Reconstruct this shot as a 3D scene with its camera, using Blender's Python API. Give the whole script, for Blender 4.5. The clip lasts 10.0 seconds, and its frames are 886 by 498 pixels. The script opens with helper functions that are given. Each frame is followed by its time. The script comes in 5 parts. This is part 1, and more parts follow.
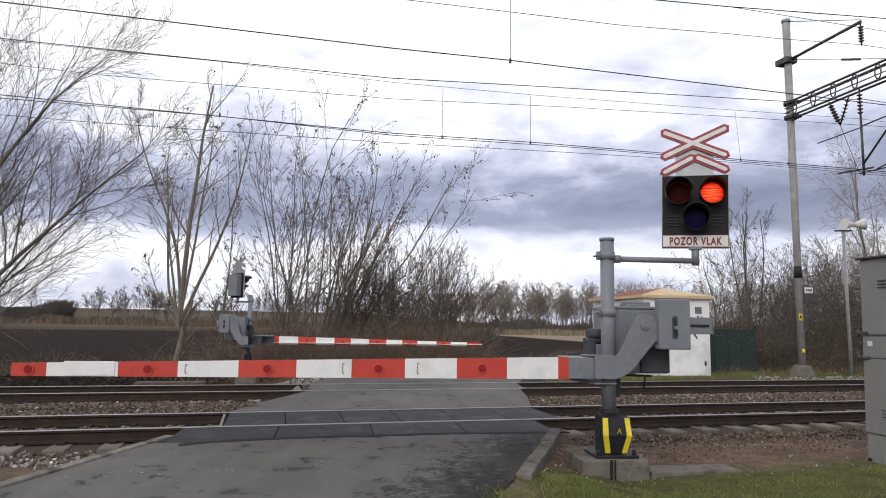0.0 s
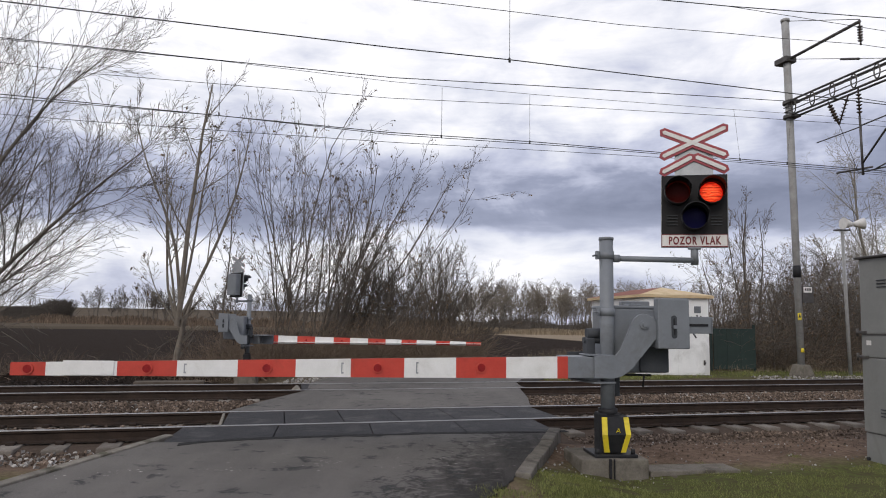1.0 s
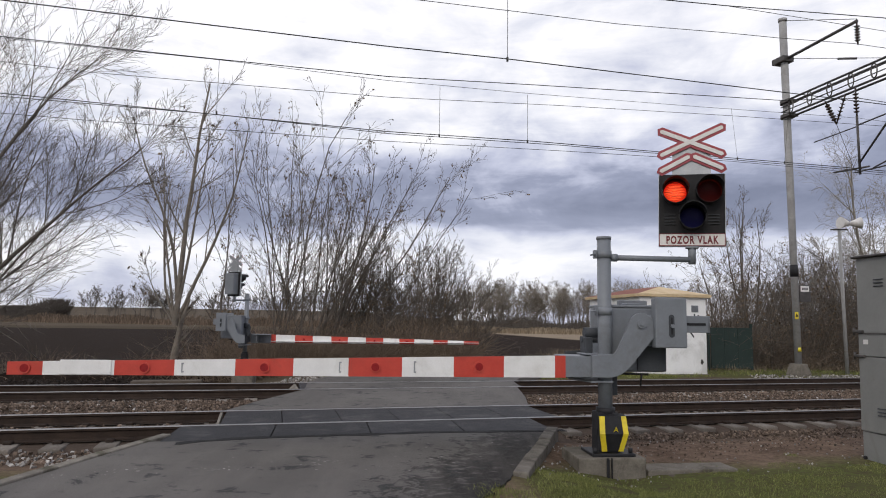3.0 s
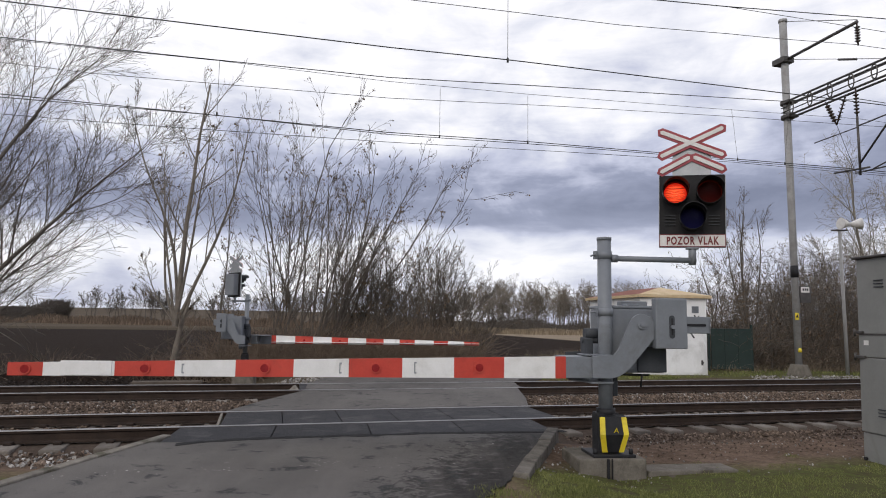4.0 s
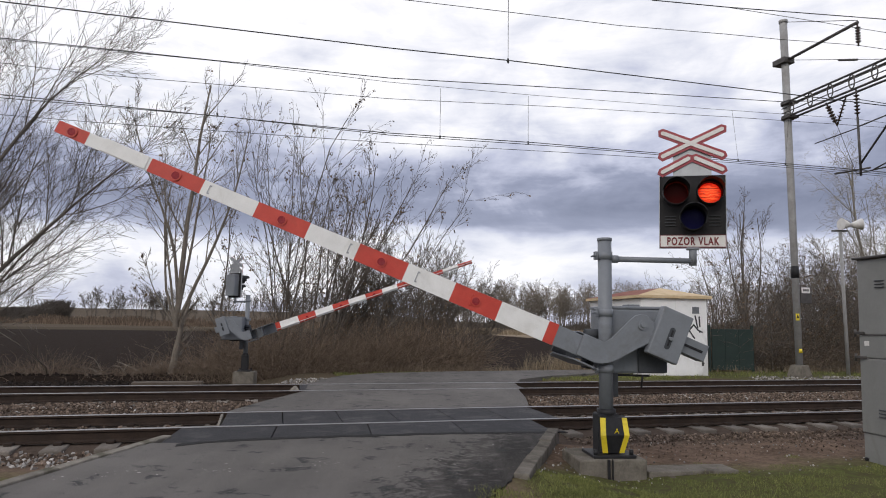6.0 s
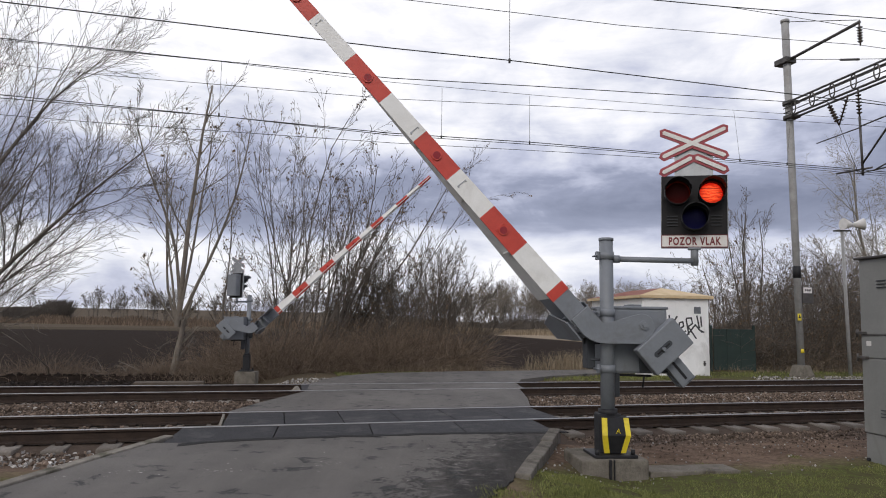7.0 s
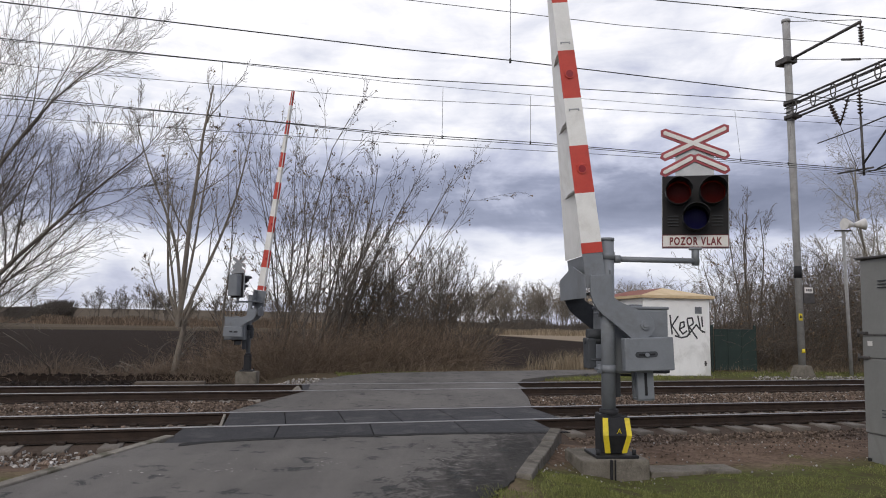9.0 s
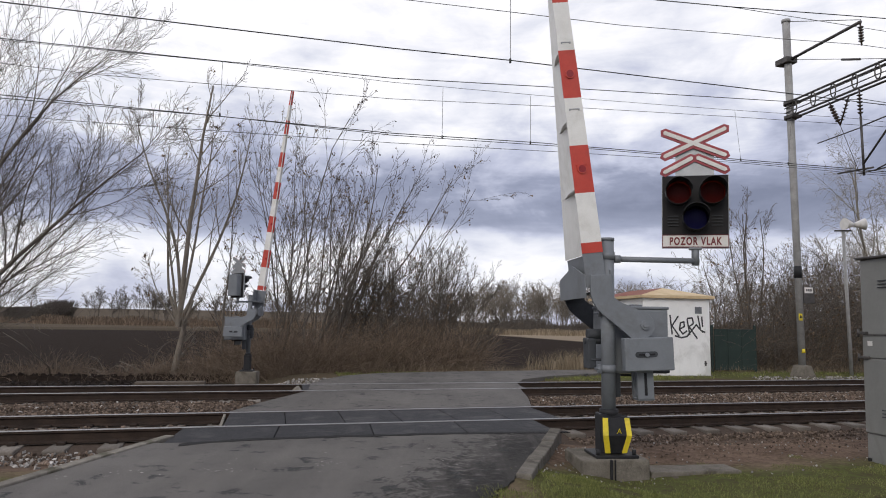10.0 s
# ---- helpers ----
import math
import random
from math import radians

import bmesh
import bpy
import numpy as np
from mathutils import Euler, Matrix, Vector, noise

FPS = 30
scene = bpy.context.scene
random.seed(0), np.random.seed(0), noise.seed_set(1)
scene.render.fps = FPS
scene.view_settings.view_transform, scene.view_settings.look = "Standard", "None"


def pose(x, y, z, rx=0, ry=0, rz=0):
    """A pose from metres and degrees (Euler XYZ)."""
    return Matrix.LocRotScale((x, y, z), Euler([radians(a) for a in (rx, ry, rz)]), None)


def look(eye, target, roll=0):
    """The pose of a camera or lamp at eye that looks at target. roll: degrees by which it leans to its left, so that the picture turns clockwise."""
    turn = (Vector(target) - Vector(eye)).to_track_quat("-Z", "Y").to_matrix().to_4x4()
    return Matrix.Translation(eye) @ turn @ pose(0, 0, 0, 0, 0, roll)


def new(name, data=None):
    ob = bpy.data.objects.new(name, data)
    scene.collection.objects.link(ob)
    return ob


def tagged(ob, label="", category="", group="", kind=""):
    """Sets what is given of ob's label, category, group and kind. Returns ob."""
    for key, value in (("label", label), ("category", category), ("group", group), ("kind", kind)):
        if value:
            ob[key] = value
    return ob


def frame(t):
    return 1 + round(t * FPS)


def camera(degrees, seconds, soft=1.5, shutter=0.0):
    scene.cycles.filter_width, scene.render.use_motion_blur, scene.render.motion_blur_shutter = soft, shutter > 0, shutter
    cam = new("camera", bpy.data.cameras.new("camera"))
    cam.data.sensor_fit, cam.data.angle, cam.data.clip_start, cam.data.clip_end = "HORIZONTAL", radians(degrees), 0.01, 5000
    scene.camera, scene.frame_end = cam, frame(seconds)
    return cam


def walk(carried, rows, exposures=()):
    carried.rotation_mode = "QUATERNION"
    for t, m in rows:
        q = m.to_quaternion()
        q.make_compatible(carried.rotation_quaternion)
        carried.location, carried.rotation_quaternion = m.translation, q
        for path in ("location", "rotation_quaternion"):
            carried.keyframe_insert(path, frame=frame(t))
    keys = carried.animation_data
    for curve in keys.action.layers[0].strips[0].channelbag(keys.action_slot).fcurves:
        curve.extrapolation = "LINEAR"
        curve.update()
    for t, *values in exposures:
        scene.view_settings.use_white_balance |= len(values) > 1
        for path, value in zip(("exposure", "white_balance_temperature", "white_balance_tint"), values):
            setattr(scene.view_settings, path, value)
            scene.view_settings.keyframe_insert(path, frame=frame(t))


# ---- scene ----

# ================= camera =================
EYE = Vector((0, 0, 1.485))


def aim(yaw, pitch):
    """The view from the tripod, turned right by yaw and up by pitch degrees."""
    a, b = radians(yaw), radians(6.26 + pitch)
    return look(EYE, EYE + Vector((math.sin(a) * math.cos(b), math.cos(a) * math.cos(b), math.sin(b))), 0.87)


cam = camera(66.38, 10.0, soft=1.0)
walk(cam, [(0.0, aim(0, 0)), (0.4, aim(0.06, -0.05)), (1.5, aim(0.07, -0.05)), (2.0, aim(0.22, -0.09)),
           (2.5, aim(0.26, -0.14)), (4.0, aim(0.23, -0.05)), (5.0, aim(0.22, -0.05)), (5.6, aim(0.22, 0.0)),
           (7.0, aim(0.07, 0.0)), (7.5, aim(0.06, 0.0)), (8.2, aim(0, 0)), (10.0, aim(0, 0))],
     exposures=[(0.0, 0.24), (0.5, 0.06), (1.0, 0.0), (10.0, 0.0)])

# ================= world and light =================
SUN_ELEV, SUN_ROT = 36.0, 200.0
sun = new("sun", bpy.data.lights.new("sun", "SUN"))
sun.data.energy, sun.data.angle, sun.data.color = 1.0, radians(25), (1.0, 0.93, 0.83)
sun.matrix_world = look((0, 0, 50), Vector((0, 0, 50)) + Vector((-math.sin(radians(SUN_ROT)), -math.cos(radians(SUN_ROT)), -math.tan(radians(SUN_ELEV)))))

world = bpy.data.worlds.new("sky")
scene.world = world
world.use_nodes = True


class Nodes:
    """A short way to write node trees."""

    def __init__(self, tree):
        self.tree = tree
        tree.nodes.clear()

    def add(self, kind, **inputs):
        node = self.tree.nodes.new("ShaderNode" + kind)
        for key, value in inputs.items():
            self.put(node, key, value)
        return node

    def put(self, node, key, value):
        if key.startswith("i") and key[1:].isdigit():
            sock = node.inputs[int(key[1:])]
        else:
            sock = node.inputs[key.replace("_", " ")]
        if isinstance(value, bpy.types.NodeSocket):
            self.tree.links.new(value, sock)
        else:
            sock.default_value = value

    def math(self, op, a, b=0.0, clamp=False):
        node = self.add("Math", i0=a, i1=b)
        node.operation, node.use_clamp = op, clamp
        return node.outputs[0]

    def vec(self, op, a, b=(0, 0, 0)):
        node = self.add("VectorMath", i0=a, i1=b)
        node.operation = op
        return node.outputs["Value"] if op == "DOT_PRODUCT" else node.outputs[0]

    def noise(self, vector, scale, detail=4.0, rough=0.55, distort=0.0):
        node = self.add("TexNoise", Scale=scale, Detail=detail, Roughness=rough, Distortion=distort)
        if vector is not None:
            self.put(node, "Vector", vector)
        return node.outputs[0]

    def ramp(self, fac, stops):
        node = self.add("ValToRGB", i0=fac)
        el = node.color_ramp.elements
        while len(el) < len(stops):
            el.new(0.5)
        for e, (at, c) in zip(el, stops):
            e.position = at
            e.color = (c, c, c, 1) if isinstance(c, (int, float)) else (*c, 1)
        return node.outputs[0]

    def mix(self, fac, a, b, how="MIX"):
        node = self.add("Mix")
        node.data_type, node.blend_type = "RGBA", how
        for i, v in ((0, fac), (6, a), (7, b)):
            if isinstance(v, bpy.types.NodeSocket):
                self.tree.links.new(v, node.inputs[i])
            else:
                node.inputs[i].default_value = v if i == 0 else (*v, 1)
        return node.outputs[2]


def build_sky():
    k = Nodes(world.node_tree)
    sky = k.add("TexSky")
    sky.sky_type, sky.sun_disc = "NISHITA", False
    sky.sun_elevation, sky.sun_rotation = radians(SUN_ELEV), radians(SUN_ROT)
    blue = k.vec("SCALE", sky.outputs[0])
    k.tree.nodes[-1].inputs["Scale"].default_value = 0.10
    way = k.add("TexCoord").outputs["Generated"]
    sep = k.add("SeparateXYZ", i0=way)
    up = k.math("MAXIMUM", sep.outputs["Z"], 0.0)
    tall = k.vec("MULTIPLY", way, (1.0, 1.0, 1.9))
    big = k.noise(k.vec("ADD", tall, (0.37, 0.0, 0.2)), 3.0, 4.0, 0.5, 0.35)
    heap = k.noise(tall, 8.5, 6.0, 0.56, 0.3)
    wisp = k.noise(k.vec("MULTIPLY", way, (1.0, 1.0, 5.0)), 5.0, 6.0, 0.58, 0.4)
    # a thin bright deck overhead, a heavy slate bank low down with a heaped lower edge, white heaps over the horizon
    ragged = k.math("ADD", k.math("MULTIPLY", k.math("SUBTRACT", big, 0.5), 0.10), k.math("MULTIPLY", k.math("SUBTRACT", heap, 0.5), 0.075))
    level = k.math("ADD", up, ragged)
    bank = k.ramp(level, [(0.0, 0.50), (0.04, 0.54), (0.095, 0.62), (0.118, 0.57), (0.138, 0.30), (0.165, 0.22), (0.20, 0.30), (0.235, 0.44), (0.28, 0.58), (0.36, 0.70), (0.48, 0.70), (0.75, 0.50), (1.0, 0.46)])
    value = k.math("ADD", k.math("MULTIPLY", k.math("SUBTRACT", wisp, 0.5), 0.42), k.math("ADD", k.math("MULTIPLY", k.math("SUBTRACT", heap, 0.5), 0.55), k.math("SUBTRACT", bank, k.math("MULTIPLY", sep.outputs["X"], 0.12))))
    deck = k.ramp(value, [(0.10, (0.225, 0.245, 0.345)), (0.30, (0.345, 0.37, 0.50)), (0.44, (0.585, 0.61, 0.76)),
                          (0.56, (0.82, 0.835, 0.93)), (0.70, (1.07, 1.06, 1.10))])
    colour = k.mix(0.94, blue, deck)
    out = k.add("Background", Color=colour, Strength=1.0)
    k.tree.links.new(out.outputs[0], k.add("OutputWorld").inputs[0])


build_sky()

# ================= materials =================
MATS = {}


def surface(name, dark, light, rough=0.7, metal=0.0, scale=6.0, fine=60.0, bump=0.15, bump_at=None, stain=None, per_object=0.0, spec=0.5, per_island=0.0):
    """A two-scale surface: patches from dark to light, fine grain with relief, and stains."""
    if name in MATS:
        return MATS[name]
    m = bpy.data.materials.new(name)
    m.use_nodes = True
    k = Nodes(m.node_tree)
    at = k.add("TexCoord").outputs["Object"]
    broad = k.noise(at, scale, 5.0, 0.6)
    grain = k.noise(at, fine, 4.0, 0.65)
    fac = k.math("ADD", k.math("MULTIPLY", broad, 0.65), k.math("MULTIPLY", grain, 0.35))
    colour = k.mix(k.ramp(fac, [(0.32, 0.0), (0.68, 1.0)]), dark, light)
    if stain:
        colour = k.mix(k.ramp(k.noise(at, scale * 0.45, 7.0, 0.7, 0.6), [(0.52, 0.0), (0.66, stain[1])]), colour, stain[0])
    if per_object:
        rnd = k.add("ObjectInfo").outputs["Random"]
        colour = k.mix(1.0, colour, k.ramp(rnd, [(0.0, 1.0 - per_object), (1.0, 1.0)]), "MULTIPLY")
    if per_island:
        rnd = k.add("NewGeometry").outputs["Random Per Island"]
        colour = k.mix(1.0, colour, k.ramp(rnd, [(0.0, 1.0 - per_island), (0.6, 1.0), (1.0, 1.0 + per_island)]), "MULTIPLY")
    b = k.add("BsdfPrincipled", Base_Color=colour, Metallic=metal)
    k.put(b, "Roughness", k.math("ADD", k.math("MULTIPLY", k.math("SUBTRACT", grain, 0.5), 0.25), rough, True))
    k.put(b, "Specular IOR Level", 0.18 if rough > 0.69 else spec)
    if bump:
        hump = k.add("Bump", Strength=bump, Distance=0.02, Height=k.noise(at, bump_at or fine, 5.0, 0.65))
        k.put(b, "Normal", hump.outputs[0])
    k.tree.links.new(b.outputs[0], k.add("OutputMaterial").inputs[0])
    MATS[name] = m
    return m


GREY = surface("grey_paint", (0.155, 0.168, 0.185), (0.20, 0.215, 0.235), 0.5, 0, 3, 45, 0.05, stain=((0.11, 0.11, 0.11), 0.5))
# dark grey fittings, and the shade on the near barrier's rear plate
GREY_DARK = surface("dark_paint_and_shade", (0.035, 0.038, 0.042), (0.065, 0.07, 0.078), 0.6, 0, 4, 50, 0.06, spec=0.25)
WHITE = surface("white_boom_paint", (0.72, 0.715, 0.69), (0.84, 0.835, 0.815), 0.45, 0, 5, 60, 0.04, stain=((0.52, 0.50, 0.45), 0.4))
RED = surface("red_boom_paint", (0.46, 0.040, 0.026), (0.58, 0.068, 0.042), 0.42, 0, 5, 60, 0.04, stain=((0.30, 0.05, 0.03), 0.4))
REFLECT = surface("red_reflector", (0.20, 0.008, 0.010), (0.32, 0.016, 0.018), 0.18, 0, 30, 160, 0.05)
BLACK = surface("black_plastic", (0.012, 0.012, 0.014), (0.028, 0.028, 0.03), 0.55, 0, 8, 60, 0.05, spec=0.25)
BOARD = surface("signal_board", (0.018, 0.017, 0.018), (0.032, 0.031, 0.032), 0.6, 0, 7, 60, 0.04, spec=0.15)
YELLOW = surface("yellow_paint", (0.66, 0.50, 0.02), (0.80, 0.64, 0.04), 0.5, 0, 8, 60, 0.05, stain=((0.35, 0.27, 0.05), 0.5))
CONCRETE = surface("concrete", (0.10, 0.089, 0.072), (0.225, 0.203, 0.172), 0.9, 0, 5, 50, 0.5, stain=((0.055, 0.048, 0.034), 0.75))
KERB = surface("kerb_concrete", (0.10, 0.09, 0.075), (0.215, 0.195, 0.168), 0.92, 0, 6, 60, 0.5, stain=((0.055, 0.05, 0.036), 0.7), per_object=0.2)
MASTM = surface("mast_steel", (0.23, 0.227, 0.224), (0.38, 0.376, 0.37), 0.7, 0.0, 3, 30, 0.1, stain=((0.19, 0.175, 0.155), 0.4))
STEEL_DARK = surface("dark_steel", (0.05, 0.047, 0.045), (0.11, 0.10, 0.095), 0.55, 0.4, 6, 50, 0.1)
GALV = surface("galvanised_steel", (0.30, 0.31, 0.32), (0.42, 0.43, 0.44), 0.45, 0.6, 6, 50, 0.05)
CERAMIC = surface("brown_insulator", (0.035, 0.022, 0.018), (0.06, 0.04, 0.03), 0.25, 0, 10, 60, 0.0)
WIRE = surface("wire_copper", (0.03, 0.03, 0.03), (0.06, 0.058, 0.055), 0.5, 0.3, 5, 50, 0.0)
RUST = surface("rusty_rail", (0.026, 0.019, 0.016), (0.062, 0.043, 0.033), 0.8, 0.15, 4, 40, 0.25, stain=((0.03, 0.025, 0.022), 0.6))
SHINE = surface("rail_head", (0.22, 0.215, 0.21), (0.36, 0.352, 0.345), 0.42, 0.85, 3, 60, 0.05)
SLEEPER = surface("sleeper_concrete", (0.15, 0.128, 0.105), (0.30, 0.268, 0.235), 0.92, 0, 5, 40, 0.4, per_object=0.35)
LETTER = surface("letter_red", (0.13, 0.015, 0.018), (0.19, 0.025, 0.028), 0.5, 0, 8, 50, 0.0)
PANEL = surface("crossing_panel", (0.028, 0.028, 0.031), (0.050, 0.049, 0.052), 0.72, 0, 4, 70, 0.3, stain=((0.13, 0.125, 0.12), 0.5), per_object=0.25)
ASPHALT_DARK = surface("asphalt_patch", (0.009, 0.0085, 0.008), (0.020, 0.019, 0.018), 0.75, 0, 3, 90, 0.5)
CABINET = surface("cabinet_paint", (0.17, 0.172, 0.165), (0.225, 0.225, 0.215), 0.6, 0, 2.0, 30, 0.08, stain=((0.13, 0.12, 0.10), 0.5))
HUTWALL = surface("hut_wall", (0.75, 0.75, 0.735), (0.86, 0.855, 0.84), 0.6, 0, 1.6, 25, 0.08, stain=((0.40, 0.39, 0.36), 0.5))
HUTROOF = surface("hut_roof", (0.50, 0.36, 0.20), (0.68, 0.55, 0.36), 0.7, 0, 2.0, 30, 0.15, stain=((0.34, 0.22, 0.12), 0.6))
HUTRED = surface("hut_roof_red", (0.19, 0.07, 0.05), (0.29, 0.12, 0.085), 0.75, 0, 3.0, 40, 0.2)
INK = surface("spray_paint", (0.025, 0.025, 0.028), (0.06, 0.06, 0.064), 0.6, 0, 10, 60, 0.0)
SIGNWHITE = surface("sign_white", (0.62, 0.60, 0.57), (0.76, 0.74, 0.71), 0.4, 0, 8, 50, 0.03, stain=((0.45, 0.42, 0.38), 0.4))
SIGNRED = surface("sign_red", (0.25, 0.028, 0.040), (0.34, 0.045, 0.058), 0.45, 0, 8, 50, 0.03)
BARK = surface("bark", (0.15, 0.13, 0.108), (0.28, 0.245, 0.205), 0.9, 0, 5, 30, 0.5)
BARK_PALE = surface("pale_bark", (0.20, 0.18, 0.15), (0.36, 0.33, 0.28), 0.88, 0, 5, 30, 0.5)
BARK_DARK = surface("dark_bark", (0.085, 0.074, 0.063), (0.18, 0.157, 0.135), 0.92, 0, 4, 24, 0.4)
EDGING = surface("pale_edging", (0.14, 0.126, 0.104), (0.29, 0.265, 0.225), 0.92, 0, 5, 60, 0.5, stain=((0.075, 0.07, 0.045), 0.8), per_object=0.2)
SOIL = surface("soil_clod", (0.012, 0.009, 0.0075), (0.042, 0.032, 0.026), 0.95, 0, 6, 40, 0.4, per_island=0.5)
BRICKRED = surface("red_brick", (0.13, 0.045, 0.032), (0.22, 0.085, 0.06), 0.9, 0, 3, 30, 0.3)
BRAMBLE = surface("bramble_twigs", (0.125, 0.094, 0.068), (0.27, 0.205, 0.152), 0.92, 0, 2, 24, 0.3, per_island=0.45)
LEAF = surface("dry_leaf", (0.11, 0.075, 0.045), (0.22, 0.155, 0.10), 0.8, 0, 4, 30, 0.0, per_island=0.4)
STONE = surface("ballast_stone", (0.075, 0.052, 0.038), (0.21, 0.162, 0.128), 0.92, 0, 9, 50, 0.3, per_island=0.6)
PALESTONE = surface("gravel_stone", (0.20, 0.185, 0.17), (0.40, 0.38, 0.355), 0.92, 0, 9, 50, 0.3, per_island=0.6)
GRASS = surface("grass_blade", (0.112, 0.128, 0.036), (0.235, 0.245, 0.088), 0.7, 0, 2, 20, 0.0, per_island=0.45)
STRAW = surface("dry_grass", (0.19, 0.148, 0.10), (0.35, 0.285, 0.20), 0.85, 0, 1.5, 20, 0.0, per_island=0.35)
FENCE = surface("green_fence", (0.011, 0.024, 0.020), (0.022, 0.040, 0.033), 0.6, 0, 3, 40, 0.1)
WOODM = surface("weathered_wood", (0.075, 0.06, 0.047), (0.135, 0.112, 0.09), 0.9, 0, 5, 50, 0.4)


def ground_material(theta):
    """Verge, dirt, track bed, bank and ploughed soil, laid out across the railway line."""
    m = bpy.data.materials.new("ground")
    m.use_nodes = True
    k = Nodes(m.node_tree)
    pos = k.add("NewGeometry").outputs["Position"]
    n = k.vec("DOT_PRODUCT", pos, (-math.sin(theta), math.cos(theta), 0))
    a = k.vec("DOT_PRODUCT", pos, (math.cos(theta), math.sin(theta), 0))
    w1, w2, w3 = k.noise(pos, 0.9, 6.0, 0.65), k.noise(pos, 14.0, 5.0, 0.7), k.noise(pos, 0.06, 4.0, 0.6)
    ragged = k.math("ADD", n, k.math("MULTIPLY", k.math("SUBTRACT", w1, 0.5), 1.6))
    grass = k.mix(k.ramp(k.math("ADD", k.math("MULTIPLY", w1, 0.25), k.math("MULTIPLY", w2, 0.75)), [(0.38, 0.0), (0.62, 1.0)]), (0.078, 0.064, 0.038), (0.105, 0.122, 0.038))
    dirt = k.mix(k.ramp(k.math("ADD", k.math("MULTIPLY", w1, 0.5), k.math("MULTIPLY", w2, 0.5)), [(0.36, 0.0), (0.64, 1.0)]), (0.075, 0.051, 0.037), (0.235, 0.168, 0.125))
    bed = k.mix(w2, (0.05, 0.037, 0.029), (0.13, 0.10, 0.08))
    bank = k.mix(w2, (0.07, 0.055, 0.036), (0.16, 0.128, 0.085))
    soil = k.mix(k.ramp(k.noise(pos, 4.5, 7.0, 0.75), [(0.35, 0.0), (0.65, 1.0)]), (0.011, 0.0076, 0.0060), (0.040, 0.029, 0.0225))
    stubble = k.mix(w3, (0.21, 0.165, 0.118), (0.33, 0.268, 0.195))
    olive = k.mix(w3, (0.075, 0.058, 0.042), (0.13, 0.105, 0.078))

    def step(value, at, soft):
        return k.math("ADD", k.math("DIVIDE", k.math("SUBTRACT", value, at), soft), 0.5, True)

    c = k.mix(k.math("MULTIPLY", step(a, 2.5, 0.5), k.math("SUBTRACT", 1.0, step(ragged, 7.2, 0.5))), dirt, grass)
    moss = k.math("MULTIPLY", k.ramp(w1, [(0.42, 0.0), (0.56, 0.75)]), k.math("SUBTRACT", 1.0, step(ragged, 8.4, 0.5)))
    c = k.mix(k.math("MULTIPLY", moss, k.math("SUBTRACT", 1.0, step(a, 0.0, 1.0))), c, grass)
    c = k.mix(step(ragged, 9.0, 0.5), c, bed)
    c = k.mix(step(ragged, 17.9, 0.8), c, bank)
    c = k.mix(k.math("MULTIPLY", step(ragged, 18.1, 0.6), k.math("MULTIPLY", step(a, 9.0, 3.0), k.math("SUBTRACT", 1.0, step(ragged, 24.0, 1.0)))), c, grass)
    c = k.mix(k.math("MULTIPLY", step(ragged, 18.3, 0.7), k.math("SUBTRACT", 1.0, step(a, -0.6, 1.6))), c, soil)
    c = k.mix(step(ragged, 23.5, 2.5), c, soil)
    far = k.vec("DOT_PRODUCT", pos, (-0.25, 0.97, 0))
    brown = k.mix(w3, (0.05, 0.041, 0.028), (0.10, 0.08, 0.055))
    c = k.mix(step(far, 140.0, 5.0), c, brown)
    c = k.mix(k.math("MULTIPLY", step(k.vec("DOT_PRODUCT", pos, (0.98, 0.197, 0)), 37.0, 2.0), step(far, 72.0, 6.0)), c, stubble)
    c = k.mix(step(far, 172.0, 14.0), c, olive)
    b = k.add("BsdfPrincipled", Base_Color=c, Roughness=1.0)
    k.put(b, "Specular IOR Level", 0.04)
    bump = k.add("Bump", Strength=0.8, Distance=0.06, Height=k.noise(pos, 9.0, 7.0, 0.7))
    k.put(b, "Normal", bump.outputs[0])
    k.tree.links.new(b.outputs[0], k.add("OutputMaterial").inputs[0])
    return m


